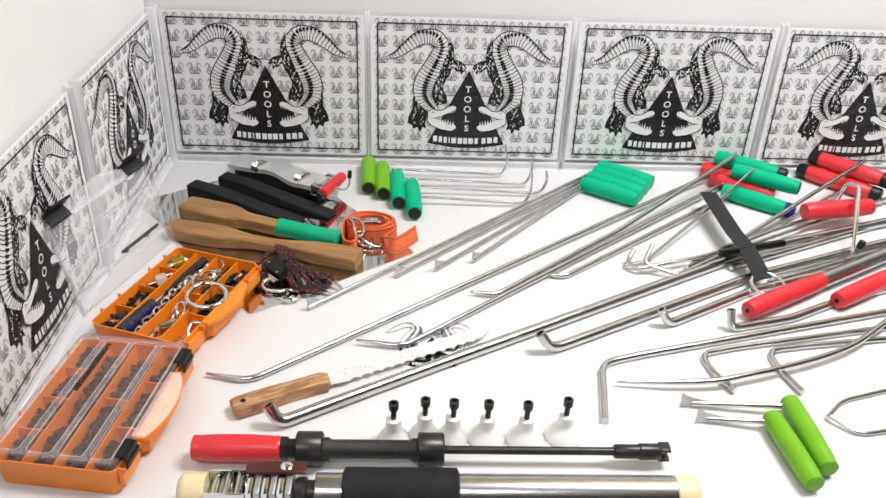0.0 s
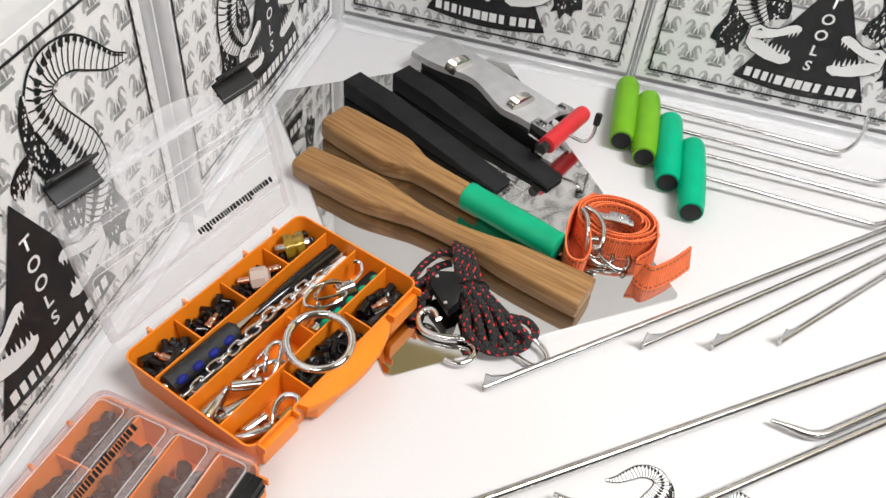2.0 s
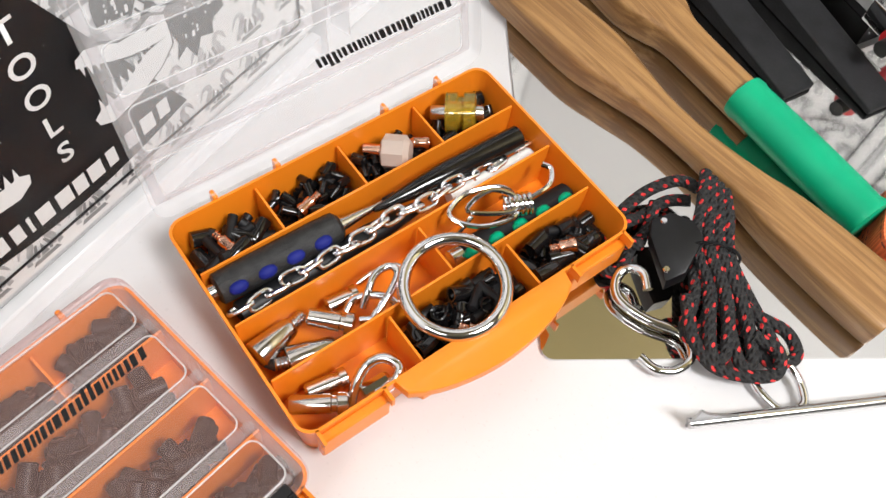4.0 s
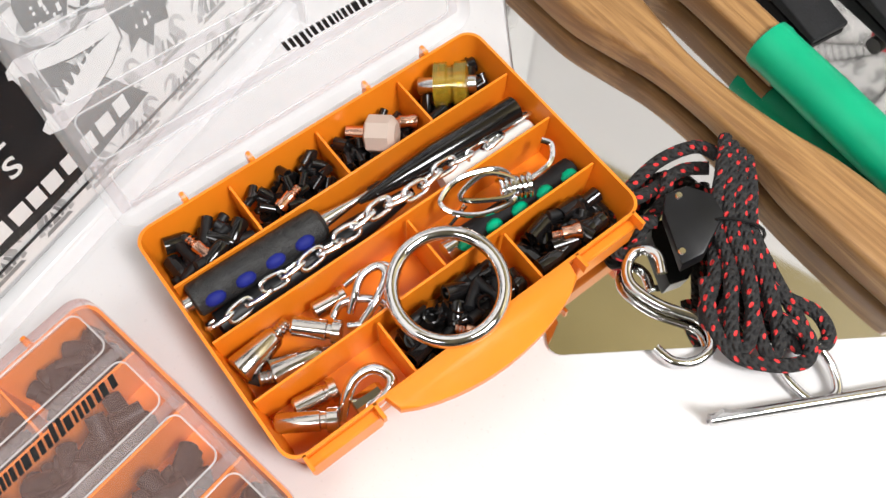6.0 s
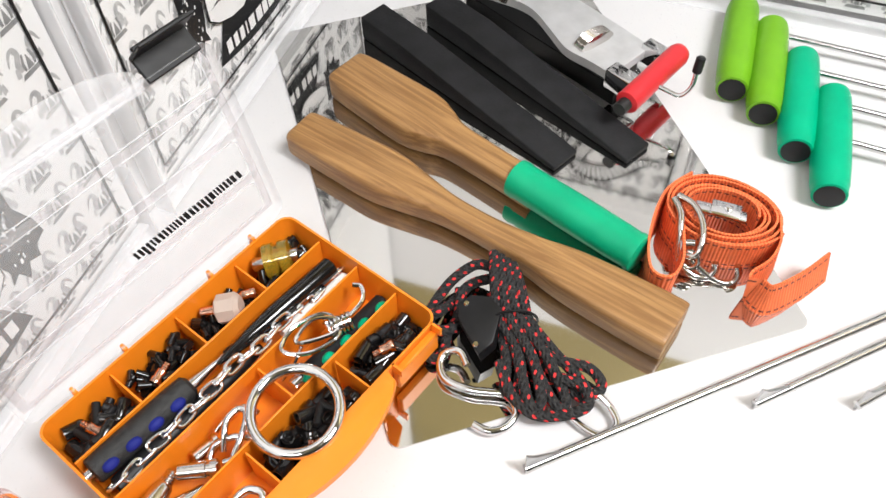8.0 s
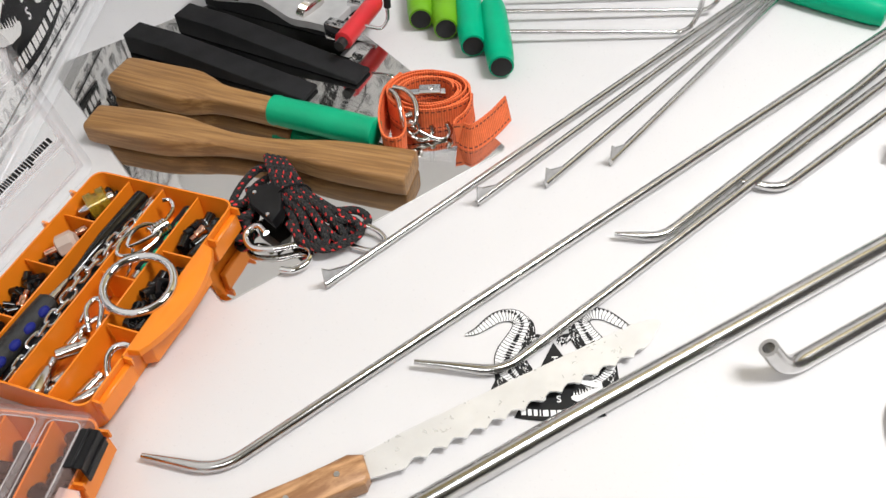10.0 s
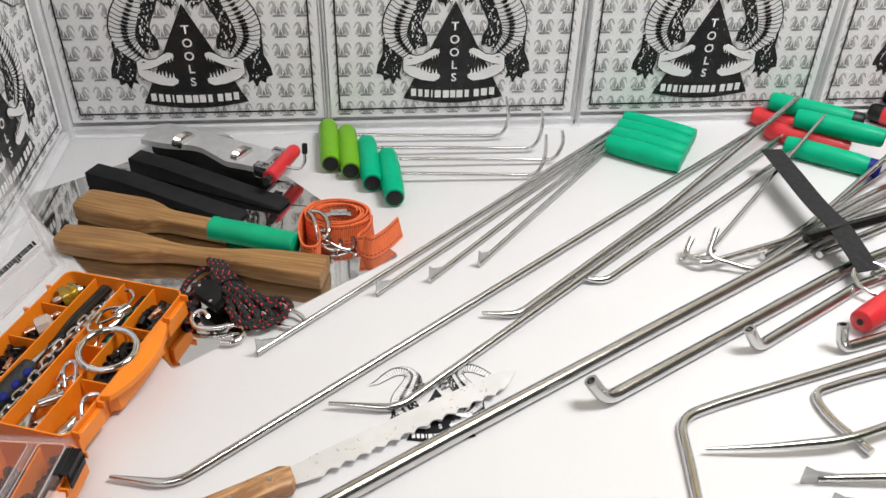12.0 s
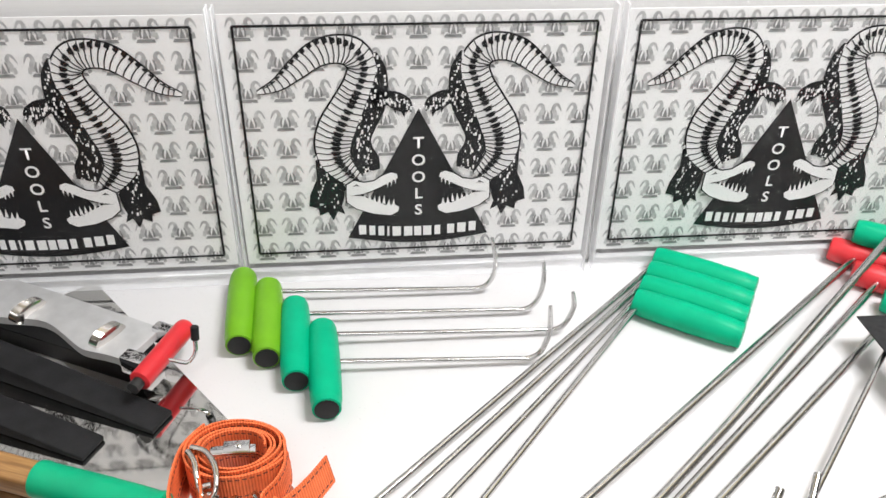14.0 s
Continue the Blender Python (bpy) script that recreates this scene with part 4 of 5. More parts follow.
plate = thing("mirror_plate", pose(-0.0925, 0.976, 0, 0, 0, pl), "mirror-polished steel sheet lying under the mallets", "steel sheet")
part("sheet", prism(corner, 0.0004, 0.0018), M_MIRROR, plate, smooth=20)
ZP = 0.0018


# ---- mallets ----
def mallet_bm(sections, height):
    """A bar along x with (x, half width, height share) sections, flat above and below with worn edges."""
    bm = bmesh.new()
    rings = []
    path = spline([(x, w, h) for x, w, h in sections], 8)
    for p in path:
        w, h, r = p.y, height * p.z, 0.004
        z0 = (height - h) / 2
        ring = []
        for cx, cz, a0 in ((w - r, z0 + r, -90), (w - r, z0 + h - r, 0), (-w + r, z0 + h - r, 90), (-w + r, z0 + r, 180)):
            for k in range(4):
                a = radians(a0 + 30 * k)
                ring.append(bm.verts.new((p.x, cx + r * math.cos(a), cz + r * math.sin(a))))
        rings.append(ring)
    for a, b in zip(rings, rings[1:]):
        n = len(a)
        for k in range(n):
            bm.faces.new((a[k], a[(k + 1) % n], b[(k + 1) % n], b[k]))
    bm.faces.new(rings[0][::-1])
    bm.faces.new(rings[-1])
    return bm


long_mallet = thing("wooden_mallet", along(-0.2310, 1.1610, 0.0325, 1.0885, ZP), "long double-ended oak mallet lying on the mirror sheet", "mallet", "wooden mallets")
part("body", mallet_bm([(0, 0.0120, 0.8), (0.003, 0.0145, 1), (0.04, 0.0165, 1), (0.070, 0.0170, 1), (0.095, 0.0130, 0.92), (0.12, 0.0088, 0.82), (0.15, 0.0082, 0.80), (0.180, 0.0108, 0.88), (0.205, 0.0145, 1), (0.24, 0.0168, 1), (0.269, 0.0172, 1), (0.272, 0.0155, 0.88)], 0.0195), M_OAK, long_mallet, "oiled oak", 50)
short_mallet = thing("wooden_mallet", along(-0.2260, 1.2230, 0.0060, 1.1310, ZP), "oak mallet with a flat head and green vinyl grip", "mallet", "wooden mallets")
part("head", mallet_bm([(0, 0.0130, 0.8), (0.004, 0.0175, 1), (0.04, 0.0195, 1), (0.070, 0.0200, 1), (0.087, 0.0160, 0.95), (0.102, 0.0110, 0.9), (0.13, 0.0100, 0.88), (0.17, 0.0100, 0.88)], 0.021), M_OAK, short_mallet, "oiled oak head and neck", 50)
part("grip", xform(lathe([(0.152, 0.0100), (0.153, 0.0122), (0.157, 0.0127), (0.160, 0.0121), (0.195, 0.0125), (0.228, 0.0123), (0.240, 0.0118), (0.242, 0.0125), (0.245, 0.0120), (0.246, 0.010)], 28), pose(0, 0, 0.0128)), M_EMERALD, short_mallet, "green vinyl grip sleeve")


# ---- wedges ----
def wedge(ax, ay, bx, by):
    t = thing("wedge", along(ax, ay, bx, by, ZP), "long black rubber-coated wedge lying on the mirror sheet", "wedge", "black wedges")
    n = math.hypot(bx - ax, by - ay)
    bm = bmesh.new()
    prof = [(0, 0.0004), (0, 0.0195), (0.045, 0.0185), (n, 0.0045), (n, 0.0004)]
    l = [bm.verts.new((x, -0.0115, z)) for x, z in prof]
    r = [bm.verts.new((x, 0.0115, z)) for x, z in prof]
    bm.faces.new(l)
    bm.faces.new(r[::-1])
    for i in range(5):
        j = (i + 1) % 5
        bm.faces.new((l[i], r[i], r[j], l[j]))
    bmesh.ops.bevel(bm, geom=bm.edges[:], offset=0.0012, segments=2, affect="EDGES", profile=0.5)
    part("body", bm, M_RUBBER, t)


wedge(-0.2310, 1.2845, -0.0590, 1.2000)
wedge(-0.1905, 1.3135, -0.0155, 1.2215)

# ---- clamp tool with red crank grip ----
cl = thing("clamp_tool", along(-0.1785, 1.3610, -0.0369, 1.2864, ZP + 0.004), "grey aluminium clamp tool with knobs and a red grip", "clamp")
n = 0.160
top_edge = [(-0.004, 0.018), (0.006, 0.025), (0.03, 0.025), (0.09, 0.023), (0.13, 0.022), (n, 0.021)]
wave = [(n - 0.16 * k / 32, -0.0215 + 0.012 * math.exp(-((n - 0.16 * k / 32 - 0.070) / 0.030) ** 2) - 0.003 * math.exp(-((n - 0.16 * k / 32 - 0.122) / 0.014) ** 2)) for k in range(33)]
part("jaw_plate", prism(top_edge + wave, 0.0125, 0.0195, 0.0008), M_CLAMP, cl, "grey brushed plate with a wavy edge", 30)
# Black block stands in for the shade and reflection below the plate.
part("under_shade", prism([(0.004, 0.016), (n - 0.004, 0.014), (n - 0.004, -0.008), (0.004, -0.010)], -0.0036, 0.0125), M_BLACK, cl, "black block standing in for the shade under the plate")
for kx, ky in ((0.048, -0.004), (0.128, -0.004)):
    part("knob", xform(lathe([(-0.0050, 0.007), (-0.0042, 0.0105)] + [(-0.0038 + 0.0004 * k, 0.0125 if k % 2 else 0.0120) for k in range(20)] + [(0.0042, 0.0105), (0.0050, 0.007)], 28), pose(kx, ky, 0.0200, 0, 0, -6) @ Matrix.Diagonal((1.2, 1.2, 0.6, 1))), M_NICKEL, cl, "ribbed chrome thumb wheel")
part("bracket", box(n - 0.004, -0.024, 0.008, n + 0.021, -0.012, 0.0235, 0.001), M_CHROME, cl, "folded steel ear")
part("bracket", box(n - 0.004, 0.014, 0.008, n + 0.021, 0.024, 0.0235, 0.001), M_CHROME, cl, "folded steel ear")
part("axle", xform(lathe([(-0.040, 0.0048), (-0.032, 0.0048), (-0.032, 0.0035), (0.034, 0.0035)], 12), pose(n + 0.0225, -0.0060, 0.0215, 0, 0, 96)), M_OXIDE, cl)
part("red_grip", xform(lathe([(-0.032, 0.006), (-0.031, 0.0082), (0.030, 0.0082), (0.034, 0.0072), (0.036, 0.005)], 20), pose(n + 0.0225, -0.0060, 0.0215, 0, 0, 96)), M_RED, cl, "red rubber grip")
part("crank", sweep(rounded([(n + 0.028, -0.010, 0.0215), (n + 0.046, -0.006, 0.020), (n + 0.049, 0.000, 0.026), (n + 0.046, 0.006, 0.040)], 0.008), 0.0016, 10), M_CHROME, cl, "bent chrome crank")
part("crank_tip", xform(lathe([(0, 0.002), (0.001, 0.0032), (0.011, 0.0032), (0.012, 0.002)], 12), pose(n + 0.0470, 0.0040, 0.035, 0, -72, 110)), M_BLACK, cl, "black rubber tip")

# ---- orange strap coil ----
coil = thing("cam_strap", pose(0.043, 1.175, 0.0), "coiled orange cam-buckle strap with steel hooks", "strap")


def web(path, h, material, name, tilt=None):
    """Webbing standing on edge (or tilted) along a path."""
    bm = bmesh.new()
    rows = []
    for i, p in enumerate(path):
        d = (path[min(i + 1, len(path) - 1)] - path[max(i - 1, 0)]).normalized()
        up = Vector((0, 0, 1))
        if tilt:
            s = d.cross(up).normalized()
            a = tilt(i / (len(path) - 1))
            up = up * math.cos(a) + s * math.sin(a)
        n = d.cross(up).normalized() * 0.0007
        rows.append([bm.verts.new(q) for q in (p - n, p + n, p + n + up * h, p - n + up * h)])
    for a, b in zip(rows, rows[1:]):
        for k in range(4):
            bm.faces.new((a[k], a[(k + 1) % 4], b[(k + 1) % 4], b[k]))
    bm.faces.new(rows[0][::-1])
    bm.faces.new(rows[-1])
    o = part(name, bm, material, coil, "ribbed orange webbing with dark stitches")
    run = [0.0]
    for a, b in zip(path, path[1:]):
        run.append(run[-1] + (b - a).length)
    lay = o.data.uv_layers.new(name="UVMap")
    for lp in o.data.loops:
        i, k = divmod(lp.vertex_index, 4)
        lay.data[lp.index].uv = (run[i], 0.0 if k < 2 else 1.0)
    return o


sp = []
for k in range(150):
    a = 2 * math.pi * k / 30
    r = 0.0185 + 0.0030 * k / 30 + 0.0006 * math.sin(a * 3 + 0.4 * (k // 30)) + 0.0005 * math.sin(a * 0.37)
    sp.append(Vector((r * 1.08 * math.cos(a), r * 0.80 * math.sin(a), 0.0010 + 0.0014 * math.sin(a * 0.7 + 1.0))))
web(sp, 0.0222, M_WEBBING, "coil")
web(spline([(0.0345, 0.004, 0.001), (0.0365, -0.014, 0.001), (0.032, -0.030, 0.001), (0.0235, -0.042, 0.001), (0.0255, -0.0485, 0.001), (0.036, -0.0515, 0.001), (0.052, -0.036, 0.001), (0.066, -0.016, 0.0015)], 8), 0.0230, M_WEBBING, "free_end", lambda s: 0.10 if s < 0.5 else -0.25)
web(spline([(-0.022, 0.022, 0.001), (-0.0345, 0.002, 0.001), (-0.037, -0.030, 0.001), (-0.032, -0.055, 0.001), (-0.022, -0.058, 0.001), (-0.018, -0.045, 0.001), (-0.022, -0.022, 0.001), (-0.026, -0.006, 0.001)], 8), 0.0235, M_WEBBING, "hook_loop", lambda s: 0.06)
part("cam_buckle", join(box(-0.017, -0.004, 0.019, 0.014, 0.0045, 0.0215, 0.001), box(-0.008, -0.006, 0.0215, 0.010, 0.006, 0.024, 0.001)), M_CHROME, coil, "steel cam buckle")
for pts in (((-0.030, -0.006, 0.0295), (-0.0245, -0.016, 0.0290), (-0.0215, -0.0290, 0.024), (-0.0185, -0.040, 0.012), (-0.010, -0.046, 0.006), (-0.001, -0.0455, 0.005), (0.003, -0.041, 0.009), (0.002, -0.0385, 0.014)),
            ((-0.028, -0.002, 0.0295), (-0.018, -0.008, 0.0300), (-0.0105, -0.022, 0.0290), (-0.0085, -0.036, 0.024), (-0.011, -0.042, 0.019), (-0.017, -0.041, 0.018), (-0.0185, -0.036, 0.022), (-0.012, -0.0345, 0.0235)),
            ((-0.012, -0.041, 0.014), (-0.001, -0.044, 0.007), (0.009, -0.0445, 0.003), (0.0155, -0.0415, 0.004), (0.0165, -0.0385, 0.010), (0.0145, -0.0370, 0.015))):
    part("hook", sweep(spline([(px, py * 0.86, pz * 0.94) for px, py, pz in pts], 7), 0.0021, 10), M_NICKEL, coil, "bent steel wire hook")
part("hook_eye", sweep([Vector((-0.0125 + 0.0050 * math.cos(a), -0.0365 + 0.0022 * math.sin(a), 0.0140 + 0.0045 * math.sin(a))) for a in [2 * math.pi * k / 20 for k in range(20)]], 0.0018, 10, True), M_NICKEL, coil, "round steel wire eye")
part("buckle_pin", xform(lathe([(0, 0.0026), (0.0008, 0.0026), (0.0014, 0.0018)], 14), pose(0.002, 0.001, 0.0240, 0, -90, 0)), M_CHROME, coil, "round rivet of the buckle")

# ---- cord bundle ----
def cord_mat():
    m = mat("black_cord_red_fleck", (0.014, 0.013, 0.013), 0.8, var=0.3, scale=300)
    nt = m.node_tree
    b = nt.nodes["Principled BSDF"]
    uv = nt.nodes.new("ShaderNodeUVMap")
    w = nt.nodes.new("ShaderNodeTexWave")
    w.wave_type, w.bands_direction = "BANDS", "DIAGONAL"
    w.inputs["Scale"].default_value = 1.05
    nt.links.new(uv.outputs[0], w.inputs["Vector"])
    flip = nt.nodes.new("ShaderNodeMapping")
    flip.inputs["Scale"].default_value = (1, -1, 1)
    nt.links.new(uv.outputs[0], flip.inputs["Vector"])
    w2 = nt.nodes.new("ShaderNodeTexWave")
    w2.wave_type, w2.bands_direction = "BANDS", "DIAGONAL"
    w2.inputs["Scale"].default_value = 1.05
    nt.links.new(flip.outputs[0], w2.inputs["Vector"])
    braid = nt.nodes.new("ShaderNodeMath")
    braid.operation = "MULTIPLY"
    nt.links.new(w.outputs["Fac"], braid.inputs[0])
    nt.links.new(w2.outputs["Fac"], braid.inputs[1])
    ck = nt.nodes.new("ShaderNodeTexVoronoi")
    ck.voronoi_dimensions = "2D"
    ck.inputs["Scale"].default_value = 1.0
    ck.inputs["Randomness"].default_value = 0.55
    nt.links.new(uv.outputs[0], ck.inputs["Vector"])
    lt = nt.nodes.new("ShaderNodeMath")
    lt.operation = "LESS_THAN"
    lt.inputs[1].default_value = 0.165
    nt.links.new(ck.outputs["Distance"], lt.inputs[0])
    mx = nt.nodes.new("ShaderNodeMix")
    mx.data_type = "RGBA"
    mx.inputs["A"].default_value = (0.016, 0.015, 0.015, 1)
    mx.inputs["B"].default_value = (0.70, 0.03, 0.03, 1)
    nt.links.new(lt.outputs[0], mx.inputs["Factor"])
    nt.links.new(mx.outputs["Result"], b.inputs["Base Color"])
    bp = nt.nodes.new("ShaderNodeBump")
    bp.inputs["Strength"].default_value = 1.0
    bp.inputs["Distance"].default_value = 0.0011
    nt.links.new(braid.outputs[0], bp.inputs["Height"])
    nt.links.new(bp.outputs["Normal"], b.inputs["Normal"])
    return m


M_CORD = cord_mat()


def cord(path, parent, r=0.0031, name="cord"):
    o = part(name, sweep(path, r, 10), M_CORD, parent, "braided black cord with red flecks")
    me = o.data
    lay = me.uv_layers.new(name="UVMap")
    run = [0.0]
    for a, b in zip(path, path[1:]):
        run.append(run[-1] + (b - a).length)
    for poly in me.polygons:
        ks = []
        for li in poly.loop_indices:
            vi = me.loops[li].vertex_index
            ks.append((li, vi // 10, vi % 10))
        wrap = max(k for _, _, k in ks) - min(k for _, _, k in ks) > 5
        for li, i, k in ks:
            kk = k + 10 if wrap and k < 5 else k
            lay.data[li].uv = (min(run[min(i, len(run) - 1)], 9) / 0.0068 + kk * 0.15, kk / 10 * 3.0)
    return o


bundle = thing("cord_pulley", pose(-0.046, 1.047, ZP), "bundled black and red cord with pulley and steel hooks", "rope bundle")
rnd = random.Random(11)
# long loops pinched by a tie, their bights spread at the foot
for k, (ex, ey, half, zz) in enumerate(((0.004, -0.023, 0.0036, 0.008), (0.018, -0.027, 0.0036, 0.011), (0.030, -0.021, 0.0036, 0.009), (0.039, -0.010, 0.0034, 0.006))):
    ax, ay = -0.031 + 0.0042 * k, 0.052 - 0.0015 * k
    tx, ty = -0.016 + 0.0050 * k, 0.014 + 0.0016 * k
    d = Vector((ex - tx, ey - ty, 0)).normalized()
    s = Vector((-d.y, d.x, 0)) * half
    z1 = 0.021 - 0.002 * abs(k - 1.5)
    w = rnd.uniform(-0.002, 0.002)
    mx, my = (tx + ex) / 2 + w - 0.003 * (k - 1.5), (ty + ey) / 2
    pts = [(ax, ay, 0.022), ((ax + tx) / 2 - 0.001, (ay + ty) / 2, 0.024), (tx, ty, z1), (mx + s.x, my + s.y, zz + 0.007), (ex + s.x - d.x * 0.004, ey + s.y - d.y * 0.004, zz + 0.001),
           (ex + d.x * 0.001, ey + d.y * 0.001, zz - 0.002), (ex - s.x - d.x * 0.004, ey - s.y - d.y * 0.004, zz), (mx - s.x, my - s.y, zz + 0.004), (tx + 0.002, ty - 0.002, z1 - 0.006), ((ax + tx) / 2 + 0.003, (ay + ty) / 2 - 0.002, 0.016), (ax + 0.003, ay - 0.001, 0.017)]
    cord(spline(pts, 7), bundle)
cord(spline([(-0.008, -0.010, 0.013), (-0.002, -0.019, 0.013), (0.005, -0.026, 0.010), (0.018, -0.031, 0.008), (0.033, -0.026, 0.008), (0.043, -0.017, 0.009), (0.038, -0.009, 0.013), (0.026, -0.010, 0.014)], 7), bundle)
cord(spline([(0.006, 0.006, 0.014), (0.022, 0.002, 0.012), (0.038, 0.004, 0.010), (0.047, -0.002, 0.008), (0.044, -0.009, 0.007), (0.032, -0.006, 0.009), (0.020, -0.008, 0.010)], 7), bundle)
# the loop round the pulley's eye
cord(spline([(-0.030, 0.046, 0.016), (-0.040, 0.046, 0.014), (-0.050, 0.034, 0.010), (-0.055, 0.016, 0.008), (-0.056, 0.000, 0.007), (-0.050, -0.010, 0.006), (-0.044, -0.016, 0.005), (-0.040, -0.010, 0.005), (-0.042, 0.002, 0.008)], 7), bundle)
cord(spline([(-0.030, 0.042, 0.010), (-0.040, 0.036, 0.007), (-0.046, 0.022, 0.005), (-0.049, 0.010, 0.013), (-0.053, 0.002, 0.013), (-0.046, -0.002, 0.012), (-0.038, 0.004, 0.010)], 7), bundle)
cord(spline([(-0.044, 0.030, 0.010), (-0.040, 0.016, 0.006), (-0.042, 0.004, 0.004), (-0.048, -0.004, 0.004)], 7), bundle)
tie = Vector((-0.008, 0.016, 0.014))
loop = [tie + Vector((0.0125 * math.cos(a), 0.0050 * math.cos(a), 0.0115 * math.sin(a))) for a in [2 * math.pi * k / 20 for k in range(20)]]
part("tie", sweep(loop, 0.0008, 6, True), M_BLACK, bundle, "thin black cable tie")
part("pulley", xform(prism([(-0.006, 0.017), (-0.013, 0.010), (-0.011, 0.002), (0.004, -0.018), (0.011, -0.010), (0.013, 0.010), (0.006, 0.017)][::-1], -0.005, 0.005, 0.0015), pose(-0.0255, 0.006, 0.015, 10, -8, 8)), M_BLACK, bundle, "black plastic pulley block")
for px, py in ((-0.035, 0.015), (-0.022, -0.008)):
    part("rivet", xform(lathe([(0, 0.0018), (0.0008, 0.0014)], 10), pose(px, py, 0.0205, 0, -90, 0)), M_CHROME, bundle, "steel rivet")
part("hook", sweep(spline([(-0.024, -0.016, 0.010), (-0.030, -0.010, 0.011), (-0.037, -0.011, 0.009), (-0.039, -0.018, 0.007), (-0.033, -0.0255, 0.005), (-0.018, -0.027, 0.005), (0.000, -0.0235, 0.005), (0.0085, -0.030, 0.004), (0.006, -0.040, 0.003), (-0.002, -0.0455, 0.003), (-0.011, -0.0445, 0.003)], 8), 0.0024, 12), M_CHROME, bundle, "open steel wire hook")
part("hook", sweep(spline([(0.044, -0.008, 0.008), (0.054, -0.012, 0.005), (0.060, -0.020, 0.003), (0.054, -0.028, 0.002), (0.042, -0.026, 0.002), (0.032, -0.020, 0.003)], 8), 0.0021, 12), M_CHROME, bundle, "steel wire hook")


# ---- compartment boxes ----
BW, BL, BH = 0.058, 0.088, 0.031


def ring_path(hx, hy, r, z):
    out = []
    for cx, cy, a0 in ((hx - r, -hy + r, -90), (hx - r, hy - r, 0), (-hx + r, hy - r, 90), (-hx + r, -hy + r, 180)):
        out += [(cx + r * math.cos(radians(a0 + 18 * k)), cy + r * math.sin(radians(a0 + 18 * k)), z) for k in range(6)]
    return out


def shell_bm(levels, closed=True):
    """Rings joined one after another; levels: (half x, half y, corner radius, z)."""
    bm = bmesh.new()
    rings = [[bm.verts.new(p) for p in ring_path(*lv)] for lv in levels]
    n = len(rings[0])
    for a, b in zip(rings, rings[1:]):
        for k in range(n):
            bm.faces.new((a[k], a[(k + 1) % n], b[(k + 1) % n], b[k]))
    if closed:
        bm.faces.new(rings[0][::-1])
    bm.faces.new(rings[-1])
    return bm


def organiser(m, label):
    t = thing("organiser_box", m, label, "organiser box", "orange organiser boxes")
    part("tray", shell_bm([(BW - 0.003, BL - 0.003, 0.007, 0.0006), (BW, BL, 0.008, BH), (BW - 0.0013, BL - 0.0013, 0.007, BH), (BW - 0.0042, BL - 0.0042, 0.006, 0.0022)]), M_ORANGE, t, "orange plastic tray")
    e = 0.0006
    for x in (-0.029, 0.0, 0.029):
        part("divider", box(x - e, -BL + 0.0025, 0.0022, x + e, BL - 0.0025, BH - 0.002, 0.0002, 1), M_ORANGE, t)
    for x0, x1, y in ((-BW, -0.029, -0.044), (-BW, -0.029, 0.0), (-BW, -0.029, 0.044), (0.0, 0.029, 0.006), (0.029, BW, -0.030), (0.029, BW, 0.034)):
        part("divider", box(x0 + 0.0025, y - e, 0.0022, x1 - e, y + e, BH - 0.003, 0.0002, 1), M_ORANGE, t)
    # bowed carrying lip along the front edge
    lip = [(BW - 0.001, -0.046)] + [(BW + 0.0180 * math.sin(math.pi * (0.06 + 0.88 * k / 14)) ** 0.55, -0.044 + 0.088 * k / 14) for k in range(15)] + [(BW - 0.001, 0.046)]
    part("carrying_lip", prism(lip, BH - 0.0045, BH + 0.0008, 0.0016), M_ORANGE, t, "bowed orange carrying lip")
    part("lip_web", prism([(BW - 0.001, -0.038), (BW + 0.006, -0.034), (BW + 0.0072, 0.0), (BW + 0.006, 0.034), (BW - 0.001, 0.038)], 0.006, BH - 0.0035), M_ORANGE, t)
    for y in (-0.066, 0.066):
        part("latch_seat", join(box(BW - 0.001, y - 0.0165, BH - 0.022, BW + 0.0035, y + 0.0165, BH - 0.006, 0.0008, 1), box(BW - 0.001, y - 0.0165, BH - 0.006, BW + 0.006, y - 0.0150, BH), box(BW - 0.001, y + 0.0150, BH - 0.006, BW + 0.006, y + 0.0165, BH)), M_ORANGE, t)
    for y in (-0.062, -0.03, 0.03, 0.062):
        part("hinge_knuckle", box(-BW - 0.0045, y - 0.0012, BH - 0.006, -BW + 0.0005, y + 0.0012, BH + 0.002, 0.0006, 1), M_ORANGE, t)
    return t


